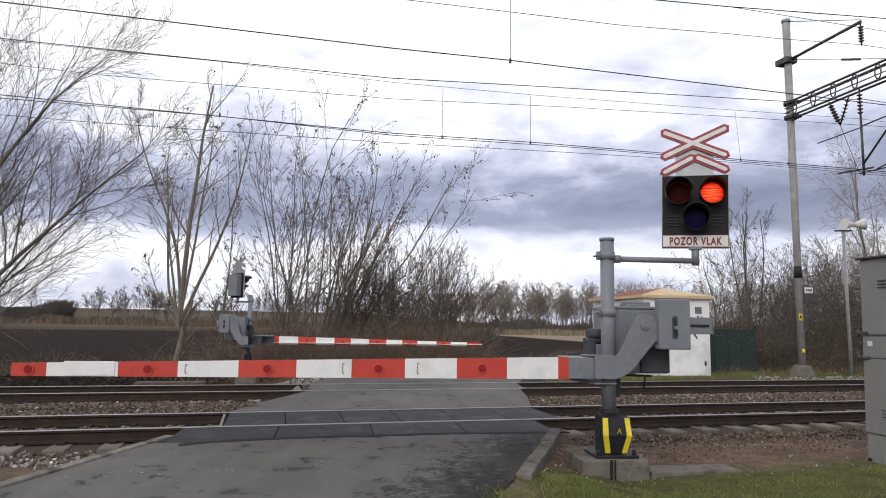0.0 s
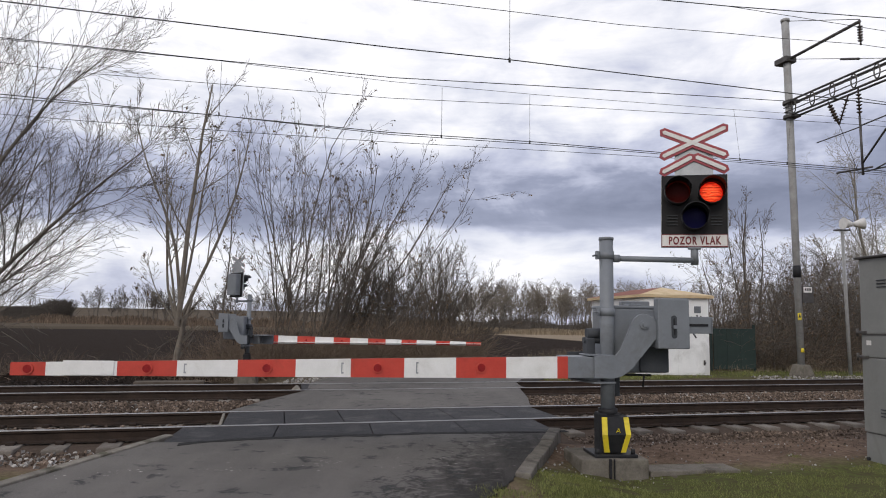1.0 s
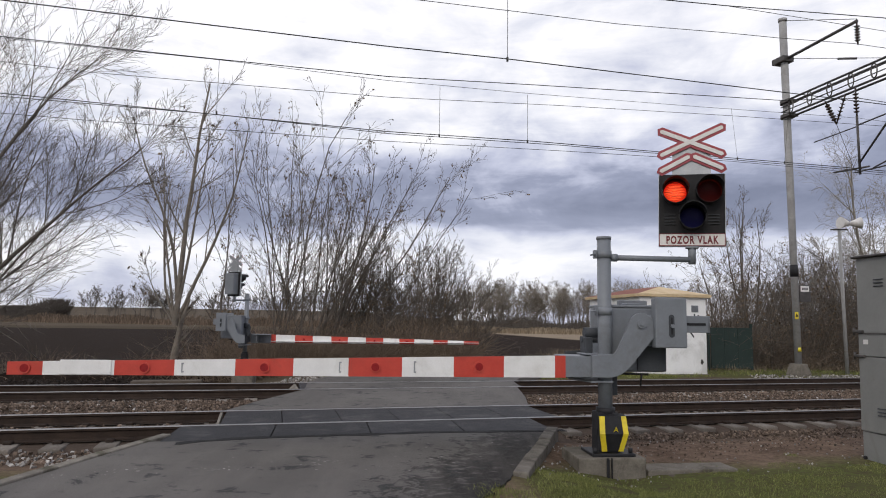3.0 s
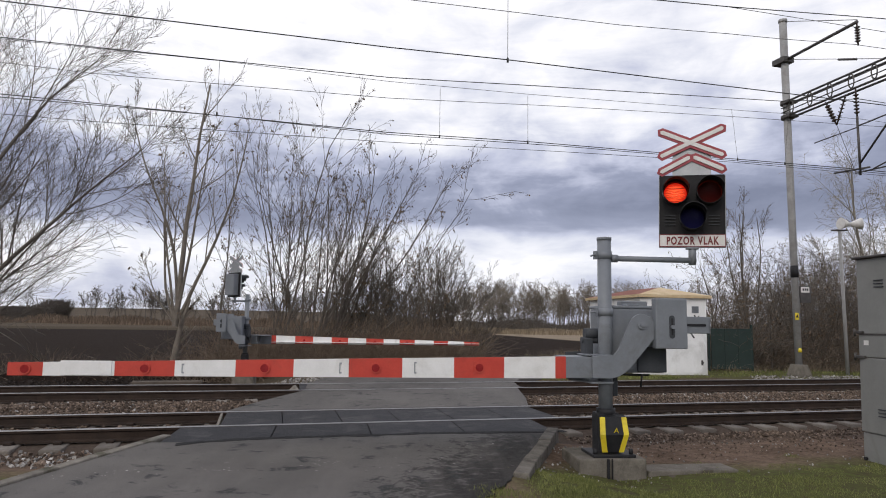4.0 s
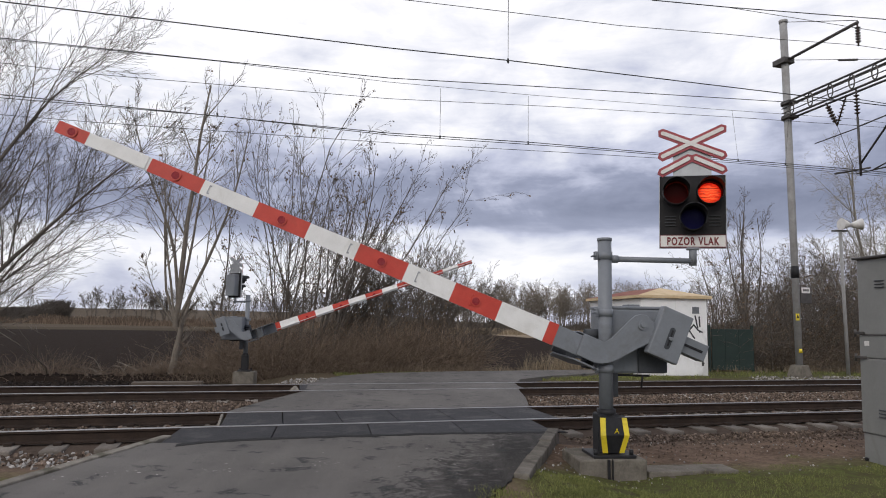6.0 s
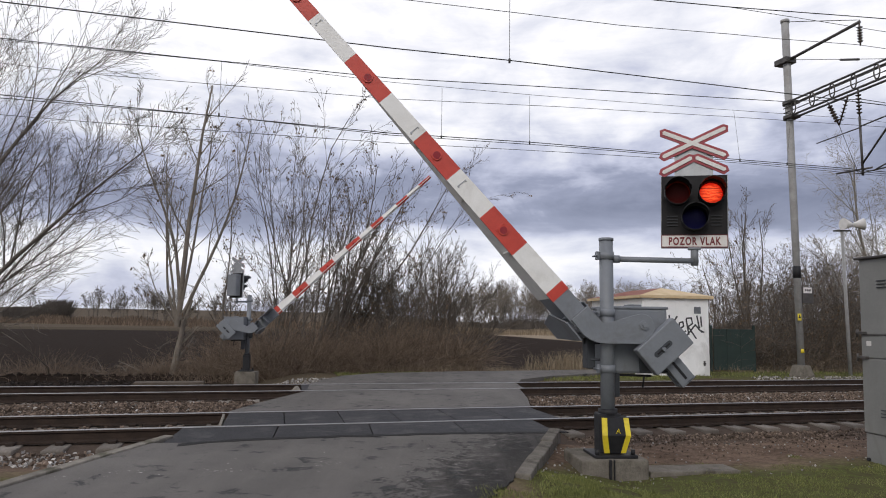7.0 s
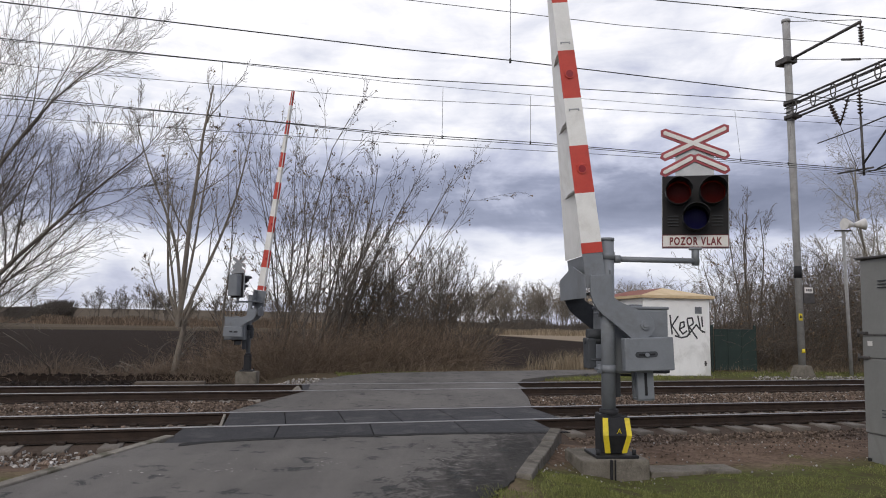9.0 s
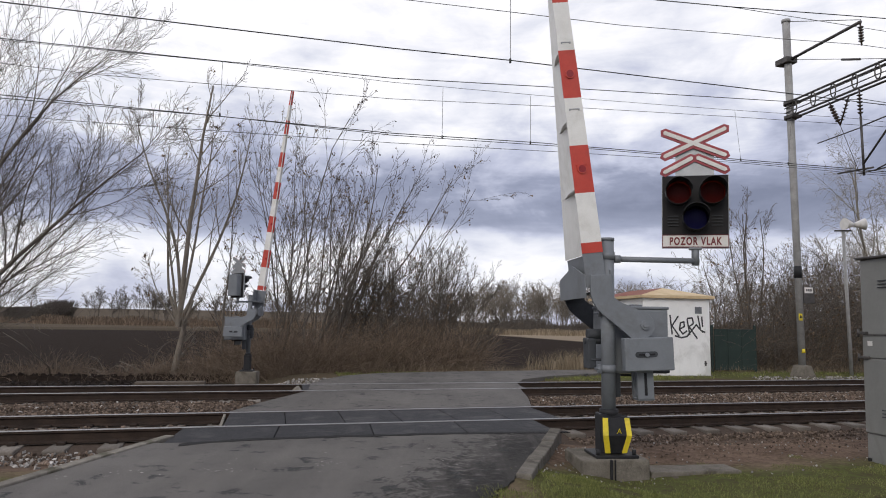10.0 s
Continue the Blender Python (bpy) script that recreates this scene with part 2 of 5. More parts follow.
def asphalt_material(theta):
    """Worn asphalt: aggregate, broad tones, ragged tar blotches, dirt washed against the kerb."""
    m = bpy.data.materials.new("asphalt")
    m.use_nodes = True
    k = Nodes(m.node_tree)
    pos = k.add("NewGeometry").outputs["Position"]
    n = k.vec("DOT_PRODUCT", pos, (-math.sin(theta), math.cos(theta), 0))
    a = k.vec("DOT_PRODUCT", pos, (math.cos(theta), math.sin(theta), 0))
    broad, mid, fine = k.noise(pos, 0.5, 4.0, 0.6), k.noise(pos, 3.2, 7.0, 0.68, 0.4), k.noise(pos, 110.0, 3.0, 0.7)
    c = k.mix(k.ramp(broad, [(0.3, 0.0), (0.7, 1.0)]), (0.108, 0.100, 0.092), (0.178, 0.165, 0.151))
    c = k.mix(k.ramp(fine, [(0.35, 0.0), (0.65, 1.0)]), k.mix(1.0, c, (0.62, 0.62, 0.62), "MULTIPLY"), c)
    edge = k.math("ADD", k.math("SUBTRACT", a, k.math("MULTIPLY", n, 0.64)), k.math("MULTIPLY", k.math("SUBTRACT", mid, 0.5), 1.6))
    rough = k.noise(pos, 6.5, 8.0, 0.75, 0.5)
    washed = k.math("ADD", k.math("MULTIPLY", edge, 0.42), k.math("MULTIPLY", k.math("SUBTRACT", rough, 0.5), 2.2))
    dirt = k.ramp(k.math("ADD", washed, 1.60), [(0.0, 0.0), (0.47, 0.0), (0.56, 0.62), (0.80, 0.9), (1.0, 0.94)])
    near = k.math("SUBTRACT", 1.0, k.math("MULTIPLY", k.math("SUBTRACT", n, 9.0), 10.0), True)
    c = k.mix(k.math("MULTIPLY", dirt, near), c, (0.015, 0.0132, 0.0115))
    blot = k.math("ADD", k.math("MULTIPLY", mid, 0.75), k.math("MULTIPLY", k.noise(pos, 1.1, 3.0, 0.5), 0.25))
    c = k.mix(k.ramp(blot, [(0.56, 0.0), (0.60, 0.8)]), c, (0.022, 0.025, 0.025))
    lane = k.ramp(k.noise(k.vec("MULTIPLY", pos, (3.0, 0.35, 1.0)), 0.8, 4.0, 0.6), [(0.45, 0.0), (0.7, 0.35)])
    c = k.mix(lane, c, (0.185, 0.170, 0.154))
    c = k.mix(k.ramp(k.noise(pos, 38.0, 4.0, 0.7), [(0.60, 0.0), (0.70, 0.30)]), c, (0.24, 0.225, 0.205))
    b = k.add("BsdfPrincipled", Base_Color=c, Roughness=0.8)
    k.put(b, "Specular IOR Level", 0.2)
    bump = k.add("Bump", Strength=0.45, Distance=0.012, Height=k.math("ADD", fine, mid))
    k.put(b, "Normal", bump.outputs[0])
    k.tree.links.new(b.outputs[0], k.add("OutputMaterial").inputs[0])
    return m


def lamp_material(name, colour, strength):
    """The glowing filament plate behind a signal lens, with the streaks of its cut glass."""
    m = bpy.data.materials.new(name)
    m.use_nodes = True
    k = Nodes(m.node_tree)
    at = k.add("TexCoord").outputs["Object"]
    near = k.add("VectorMath", i0=k.vec("MULTIPLY", k.add("TexCoord").outputs["Generated"], (1, 0, 1)), i1=(0.5, 0.0, 0.5))
    near.operation = "DISTANCE"
    wave = k.add("TexWave", Scale=9.0, Distortion=9.0, Detail=2.0, Vector=at)
    wave.bands_direction = "Z"
    hot = k.math("MULTIPLY", k.ramp(near.outputs["Value"], [(0.0, 1.0), (0.28, 0.62), (0.42, 0.25), (0.5, 0.0)]), k.math("ADD", k.math("MULTIPLY", wave.outputs[1], 0.75), 0.35))
    c = k.mix(hot, (colour[0] * 0.30, colour[1] * 0.12, colour[2] * 0.2), (colour[0], colour[1] * 6.0, colour[2] * 5.0))
    e = k.add("Emission", Color=c, Strength=strength)
    k.tree.links.new(e.outputs[0], k.add("OutputMaterial").inputs[0])
    return m


def lens_material(name, colour):
    m = bpy.data.materials.new(name)
    m.use_nodes = True
    k = Nodes(m.node_tree)
    clear = k.add("BsdfTransparent", Color=(*colour, 1))
    gloss = k.add("BsdfGlossy", Roughness=0.2, Color=(0.7, 0.7, 0.75, 1))
    fres = k.math("MULTIPLY", k.add("Fresnel", IOR=1.4).outputs[0], 0.28)
    mix = k.add("MixShader", i0=fres, i1=clear.outputs[0], i2=gloss.outputs[0])
    k.tree.links.new(mix.outputs[0], k.add("OutputMaterial").inputs[0])
    return m


REDLAMP = lamp_material("red_lamp", (1.0, 0.05, 0.02), 1.7)
REDGLASS = lens_material("red_glass", (0.95, 0.36, 0.33))
BLUEGLASS = lens_material("dark_blue_glass", (0.35, 0.35, 0.7))
SHUT = surface("unlit_lamp_red", (0.014, 0.0008, 0.0016), (0.028, 0.001, 0.002), 0.6, 0, 20, 90, 0.1)
BLUEDISC = surface("dark_blue_disc", (0.008, 0.007, 0.03), (0.016, 0.014, 0.06), 0.35, 0, 20, 90, 0.1)

# ================= mesh tools =================
THETA = radians(15.07)
DIR, NRM = Vector((math.cos(THETA), math.sin(THETA), 0)), Vector((-math.sin(THETA), math.cos(THETA), 0))


def at_track(a, n, z=0.0):
    """A place from metres along the line, metres across it, and height."""
    return DIR * a + NRM * n + Vector((0, 0, z))


def thing(name, m, label, category, group="", kind=""):
    ob = new(name)
    ob.empty_display_size = 0.2
    ob.matrix_world = m
    return tagged(ob, label, category, group, kind)


def part(name, bm, material, parent=None, label="", smooth=False):
    me = bpy.data.meshes.new(name)
    bmesh.ops.recalc_face_normals(bm, faces=bm.faces)
    bm.to_mesh(me)
    bm.free()
    for mt in (material if isinstance(material, (list, tuple)) else [material]):
        me.materials.append(mt)
    if smooth:
        me.shade_smooth()
    ob = new(name, me)
    ob.parent = parent
    return tagged(ob, label)


def raw(name, verts, faces, material, parent=None, label="", smooth=False):
    me = bpy.data.meshes.new(name)
    me.from_pydata(verts, [], faces)
    me.materials.append(material)
    if smooth:
        me.shade_smooth()
    ob = new(name, me)
    ob.parent = parent
    return tagged(ob, label)


def box(bm, x0, x1, y0, y1, z0, z1, bevel=0.0, mi=0):
    vs = [bm.verts.new((x, y, z)) for x in (x0, x1) for y in (y0, y1) for z in (z0, z1)]
    fs = [bm.faces.new([vs[i] for i in q]) for q in ((0, 1, 3, 2), (4, 6, 7, 5), (0, 4, 5, 1), (2, 3, 7, 6), (0, 2, 6, 4), (1, 5, 7, 3))]
    for f in fs:
        f.material_index = mi
    if bevel:
        es = list({e for f in fs for e in f.edges})
        bmesh.ops.bevel(bm, geom=es, offset=bevel, segments=2, affect="EDGES", profile=0.5)
    return bm


def tube(bm, p0, p1, r0, r1=None, seg=14, caps=True, mi=0):
    p0, p1 = Vector(p0), Vector(p1)
    r1 = r0 if r1 is None else r1
    q = (p1 - p0).to_track_quat("Z", "Y")
    rings = []
    for p, r in ((p0, r0), (p1, r1)):
        rings.append([bm.verts.new(p + q @ Vector((r * math.cos(2 * math.pi * i / seg), r * math.sin(2 * math.pi * i / seg), 0))) for i in range(seg)])
    for i in range(seg):
        f = bm.faces.new((rings[0][i], rings[0][(i + 1) % seg], rings[1][(i + 1) % seg], rings[1][i]))
        f.material_index, f.smooth = mi, True
    if caps:
        bm.faces.new(rings[0][::-1]).material_index = mi
        bm.faces.new(rings[1]).material_index = mi
    return bm


def prism(bm, outline, y0, y1, bevel=0.0, mi=0):
    """An outline in x and z, thick from y0 to y1."""
    f0 = [bm.verts.new((x, y0, z)) for x, z in outline]
    f1 = [bm.verts.new((x, y1, z)) for x, z in outline]
    fs = [bm.faces.new(f0), bm.faces.new(f1[::-1])]
    k = len(outline)
    for i in range(k):
        fs.append(bm.faces.new((f0[i], f1[i], f1[(i + 1) % k], f0[(i + 1) % k])))
    for f in fs:
        f.material_index = mi
    if bevel:
        es = list({e for f in fs[:2] for e in f.edges})
        bmesh.ops.bevel(bm, geom=es, offset=bevel, segments=2, affect="EDGES", profile=0.5)
    return bm


def slab(bm, pts, z0, z1):
    """A level plate from an outline in plan."""
    lo = [bm.verts.new((x, y, z0)) for x, y in pts]
    hi = [bm.verts.new((x, y, z1)) for x, y in pts]
    bm.faces.new(hi)
    bm.faces.new(lo[::-1])
    for i in range(len(pts)):
        j = (i + 1) % len(pts)
        bm.faces.new((lo[i], lo[j], hi[j], hi[i]))
    return bm


def nb():
    return bmesh.new()

# ================= ground, road, railway =================
GROUND = ground_material(THETA)
ASPHALT = asphalt_material(THETA)
rng = random.Random(7)


def ground_height(a, n):
    """The lie of the land across and along the line."""
    if n < 8.4:
        z = -0.175
    elif n < 9.0:
        z = -0.175 - 0.10 * (n - 8.4)
    elif n < 9.75:
        z = -0.236
    elif n < 9.9:
        z = -0.236 + 0.046 * (n - 9.75) / 0.15
    elif n < 17.2:
        z = -0.19
    elif n < 18.2:
        z = -0.19 + 0.11 * (n - 17.2)
    elif n < 21:
        z = -0.08
    elif n < 27:
        z = -0.08 - 0.62 * (n - 21) / 6
    else:
        z = -0.70
    if 9.4 <= n <= 17.2:
        z += 0.07 * max(0.0, 1 - abs(n - 13.4) / 1.4)
    e = a - 0.64 * n + 1.6
    near = min(1.0, max(0.0, 7.3 - n))
    wide = 0.7 + 0.9 * near
    if n < 9 and -0.7 < e < wide:
        z += (0.085 + 0.08 * near * max(0.0, min(1.0, n - 4.4)) * max(0.0, 1 - max(0.0, -e - 0.25) / 0.3)) * (1 - max(0.0, e) / wide)
    if 17.2 < n < 22:
        z -= 0.24 * max(0.0, min(1.0, (1.2 - a) / 1.2)) * min(1.0, (n - 17.2) / 0.5)
    z -= 0.10 * math.exp(-((a - 3.95) ** 2 + (n - 6.75) ** 2) / 0.25)
    x, y = at_track(a, n).xy
    d = -0.25 * x + 0.97 * y
    if d > 150:
        z += 0.022 * (d - 150) * min(1, (d - 150) / 200) * max(0.0, min(1.0, (60 - x) / 120)) * (1 if d < 700 else 700 / d)
    near = 1.0 if n < 60 else 0.0
    return z + near * (0.035 if n < 9 or n > 17.5 else 0.015) * noise.noise(Vector((a * 0.8, n * 0.8, 0)))


def build_ground():
    aa = [-2500, -900, -400, -200, -100, -60, -40] + [-30 + 0.5 * i for i in range(140)] + [42, 50, 65, 90, 150, 260, 500, 1000, 2500]
    ns = [-300, -60, -20, -8] + [-4 + 0.4 * i for i in range(90)] + [34, 38, 44, 52, 62, 75, 90, 105, 120, 135, 150, 165, 180, 200, 230, 270, 330, 420, 600, 900, 1500, 3000]
    verts, faces = [], []
    for a in aa:
        for n in ns:
            p = at_track(a, n)
            verts.append((p.x, p.y, ground_height(a, n)))
    w = len(ns)
    for i in range(len(aa) - 1):
        for j in range(w - 1):
            faces.append((i * w + j, i * w + w + j, i * w + w + j + 1, i * w + j + 1))
    g = raw("ground", verts, faces, GROUND, smooth=True)
    tagged(g, "grassy verge, brown track bed and dark ploughed field", "ground", kind="structure")


build_ground()

RAILS = (10.1925, 11.6975, 15.0875, 16.5925)


def build_road():
    def tn(pts):
        return [tuple(at_track(a, n).xy) for a, n in pts]
    k = random.Random(3)
    frayed = [(2.50 - 1.50 * i / 24 + k.uniform(-0.05, 0.05), 6.38 - 2.0 * i / 24) for i in range(25)]
    near = tn([(-7.2, -9.0), (-3.6, 2.4), (-2.55, 5.2), (-2.1, 6.86), (-1.45, 8.35), (-1.17, 8.98), (-0.75, 8.92), (-0.2, 9.07), (2.6, 9.10), (3.5, 9.0), (4.06, 8.98), (3.36, 7.75)] + frayed + [(0.3, 2.4), (-2.6, -9.0)])
    mid = tn([(-0.40, 11.80), (0.12, 13.05), (1.05, 14.98), (5.95, 14.98), (5.36, 13.06), (4.9, 11.80)])
    inner = tn([(1.1, 15.18), (1.25, 16.5), (6.45, 16.5), (6.1, 15.18)])
    far = tn([(1.25, 16.69), (1.75, 18.0), (2.4, 19.2), (3.6, 20.1), (6.0, 20.6), (9.0, 20.9), (13.0, 21.6), (13.2, 20.3), (10.6, 19.6), (8.4, 18.6), (7.0, 17.5), (6.6, 16.69)])
    bm = nb()
    for pts in (near, mid, inner, far):
        slab(bm, pts, -0.40, 0.0)
    road = part("road", bm, ASPHALT)
    tagged(road, "worn grey asphalt lane crossing the rails", "road", kind="structure")
    # ragged open joint between the lane and the crossing deck
    up, lo = [], []
    for i in range(60):
        a = -0.85 + 5.1 * i / 59
        w = 0.065 + 0.045 * noise.noise(Vector((a * 3.1, 0, 5))) + k.uniform(0, 0.008)
        c = 9.06 - 0.30 * math.exp(-(a + 0.85) / 0.45) - 0.14 * max(0.0, min(1.0, (a - 2.6) / 1.2)) - 0.06 * abs(noise.noise(Vector((a * 0.9, 2, 0)))) + 0.03 * noise.noise(Vector((a * 4, 7, 0)))
        up.append((a, c + w))
        lo.append((a, c - w))
    crack = part("open_joint", slab(nb(), tn(lo + up[::-1]), -0.004, 0.004), ASPHALT_DARK)
    tagged(crack, "dark ragged joint between asphalt and crossing deck", "road joint", kind="structure")
    # chipped pale spots
    verts, faces = [], []
    for ca, cn, cnt, sp in ((-1.2, 7.3, 16, 0.16), (-0.35, 7.2, 26, 0.12), (0.75, 7.35, 22, 0.11), (-1.9, 7.2, 10, 0.2), (2.05, 7.3, 20, 0.3), (1.6, 6.9, 14, 0.3), (0.2, 7.6, 16, 0.5), (2.3, 8.1, 16, 0.4)):
        for _ in range(cnt):
            c = at_track(ca + k.gauss(0, sp), cn + k.gauss(0, sp * 0.7), 0.003)
            r = k.uniform(0.004, 0.014)
            o = len(verts)
            m = k.randint(4, 6)
            for i in range(m):
                t = 2 * math.pi * i / m + k.uniform(-.3, .3)
                verts.append((c.x + r * 1.4 * math.cos(t), c.y + r * math.sin(t), c.z + 0.0015))
            faces.append(tuple(range(o, o + m)))
    chips = raw("pale_grit", verts, faces, PALESTONE)
    tagged(chips, "pale chips and grit scattered on asphalt", "grit", kind="stuff")


build_road()


def build_rail_track(centre, label):
    track = thing("railway_track", Matrix.Translation(at_track(0, centre)) @ pose(0, 0, 0, 0, 0, 15.07), label, "railway track", "two railway tracks", "structure")
    prof = [(-0.075, -0.16), (0.075, -0.16), (0.075, -0.145), (0.014, -0.125), (0.012, -0.045), (0.036, -0.032), (0.036, -0.004), (0.030, 0.004), (-0.030, 0.004), (-0.036, -0.004), (-0.036, -0.032), (-0.012, -0.045), (-0.014, -0.125), (-0.075, -0.145)]
    for off in (-0.7525, 0.7525):
        bm = nb()
        r0 = [bm.verts.new((-220, off + y, z)) for y, z in prof]
        r1 = [bm.verts.new((420, off + y, z)) for y, z in prof]
        for i in range(len(prof)):
            j = (i + 1) % len(prof)
            f = bm.faces.new((r0[i], r0[j], r1[j], r1[i]))
            f.material_index = 1 if i in (6, 7, 8) else 0
        part("rail", bm, [RUST, SHINE], track, "rust-brown rail with a polished running head")
    sl = nb()
    box(sl, -0.13, 0.13, -1.25, 1.25, -0.34, -0.165, 0.02)
    for v in sl.verts:
        if v.co.z > -0.2:
            v.co.z -= 0.03 * max(0.0, 1 - abs(v.co.y) / 0.5)
    first = part("sleeper", sl, SLEEPER, track)
    cl = nb()
    box(cl, -0.05, 0.05, -0.06, 0.06, -0.165, -0.125, 0.008)
    clip = part("rail_fastening", cl, RUST, first)
    clip.location = (0, -0.855, 0)
    for y in (-0.65, 0.65, 0.855):
        c = new("rail_fastening", clip.data)
        c.parent, c.location = first, (0, y, 0)
    first.location = (-16 * 0.6, 0, 0)
    for i in range(-15, 50):
        if centre < 12 and -0.6 < i * 0.6 < 4.7 or centre > 12 and 1.2 < i * 0.6 + 0 < 6.3:
            continue
        s = new("sleeper", first.data)
        s.parent, s.location = track, (i * 0.6 + rng.uniform(-.02, .02), rng.uniform(-.02, .02), rng.uniform(-.012, .006))
        for y in (-0.855, -0.65, 0.65, 0.855):
            if abs(i) < 30:
                c = new("rail_fastening", clip.data)
                c.parent, c.location = s, (0, y, 0)
    return track


build_rail_track(10.945, "straight near track with rusty rails on concrete sleepers")
build_rail_track(15.84, "straight far track with rusty rails on concrete sleepers")


def build_panels():
    deck = thing("crossing_deck", Matrix.Translation(at_track(0, 10.945)) @ pose(0, 0, 0, 0, 0, 15.07), "dark rubber crossing panels between and beside the rails", "crossing deck", kind="structure")

    def plate(a0, a1, n0, n1, skew):
        bm = nb()
        slab(bm, [(a0, n0), (a1, n0), (a1 + skew, n1), (a0 + skew, n1)], -0.2, -0.006)
        bmesh.ops.bevel(bm, geom=[e for e in bm.edges if all(v.co.z > -0.1 for v in e.verts)], offset=0.008, segments=1, affect="EDGES")
        return bm
    for i in range(6):
        a0 = -0.42 + 0.87 * i
        part("panel", plate(a0, a0 + 0.858, -0.665, 0.70, 0.04), PANEL, deck)
    for i in range(4):
        a0 = -1.06 + 1.3 * i
        part("panel", plate(a0, a0 + 1.288, -1.98, -0.80, 0.12), PANEL, deck)
    for i in range(6):
        a0 = 1.1 + 0.87 * i
        part("panel", plate(a0 - 0.1, a0 + 0.758, 4.895 - 0.665, 4.895 + 0.70, 0.05), PANEL, deck)
    bm = nb()
    box(bm, -0.475, -0.435, -0.62, 0.62, -0.16, -0.004, 0.006)
    part("end_ramp", bm, EDGING, deck, "pale steel end ramp between the rails")
    bm = nb()
    prism(bm, [(0.78, -0.16), (0.98, -0.16), (0.98, -0.02), (0.93, -0.02)], 4.25, 5.5, 0.006)
    part("end_ramp", bm, EDGING, deck, "pale steel end ramp between the rails")


build_panels()


def build_kerbs():
    def row(pts, name, label, w, drop, stone):
        kerb = thing(name, Matrix.Identity(4), label, "kerb", "kerbs of the road", "structure")
        for (a0, n0), (a1, n1) in zip(pts, pts[1:]):
            p, q = at_track(a0, n0), at_track(a1, n1)
            L, ang = (q - p).length, math.atan2((q - p).y, (q - p).x)
            k = max(1, round(L / 0.95))
            for i in range(k):
                bm = nb()
                box(bm, 0.006, L / k - 0.006, -w / 2, w / 2, -0.4, drop + rng.uniform(-.008, .008), 0.015)
                o = part("kerb_stone", bm, stone, kerb)
                o.matrix_local = Matrix.Translation(p + (q - p) * i / k) @ pose(0, 0, 0, 0, 0, math.degrees(ang) + rng.uniform(-.8, .8))
    row([(2.58, 6.40), (4.13, 9.05)], "kerb", "weathered concrete kerb beside the verge", 0.16, 0.03, KERB)
    row([(-7.2, -9.0), (-3.65, 2.4), (-2.62, 5.2), (-2.17, 6.86), (-1.52, 8.35), (-1.02, 9.45)], "kerb", "low pale concrete edging along the asphalt", 0.13, 0.02, EDGING)


build_kerbs()


# ================= level crossing barriers =================
STRIPES = [(0.905, 1.03, 1), (1.03, 1.63, 0), (1.63, 2.21, 1), (2.21, 2.80, 0), (2.80, 3.40, 1), (3.40, 4.01, 0), (4.01, 4.64, 1), (4.64, 5.29, 0), (5.29, 5.92, 1), (5.92, 6.66, 0), (6.66, 7.02, 1)]


def boom_half(s, slim=False):
    return (0.115 - 0.07 * min(1, max(0, (s - 0.6) / 5.9))) if slim else 0.129 - 0.060 * min(1, max(0, (s - 0.6) / 6.4))


def boom_mid(s):
    return -0.508 - 0.055 * (s - 1) / 6


FAR_STRIPES = [(0.93, 1.05, 1), (1.05, 1.55, 0), (1.55, 2.02, 1), (2.02, 2.51, 0), (2.51, 2.95, 1), (2.95, 3.43, 0), (3.43, 3.90, 1), (3.90, 4.33, 0), (4.33, 4.74, 1), (4.74, 5.26, 0), (5.26, 5.65, 1), (5.65, 6.09, 0), (6.09, 6.5, 1)]


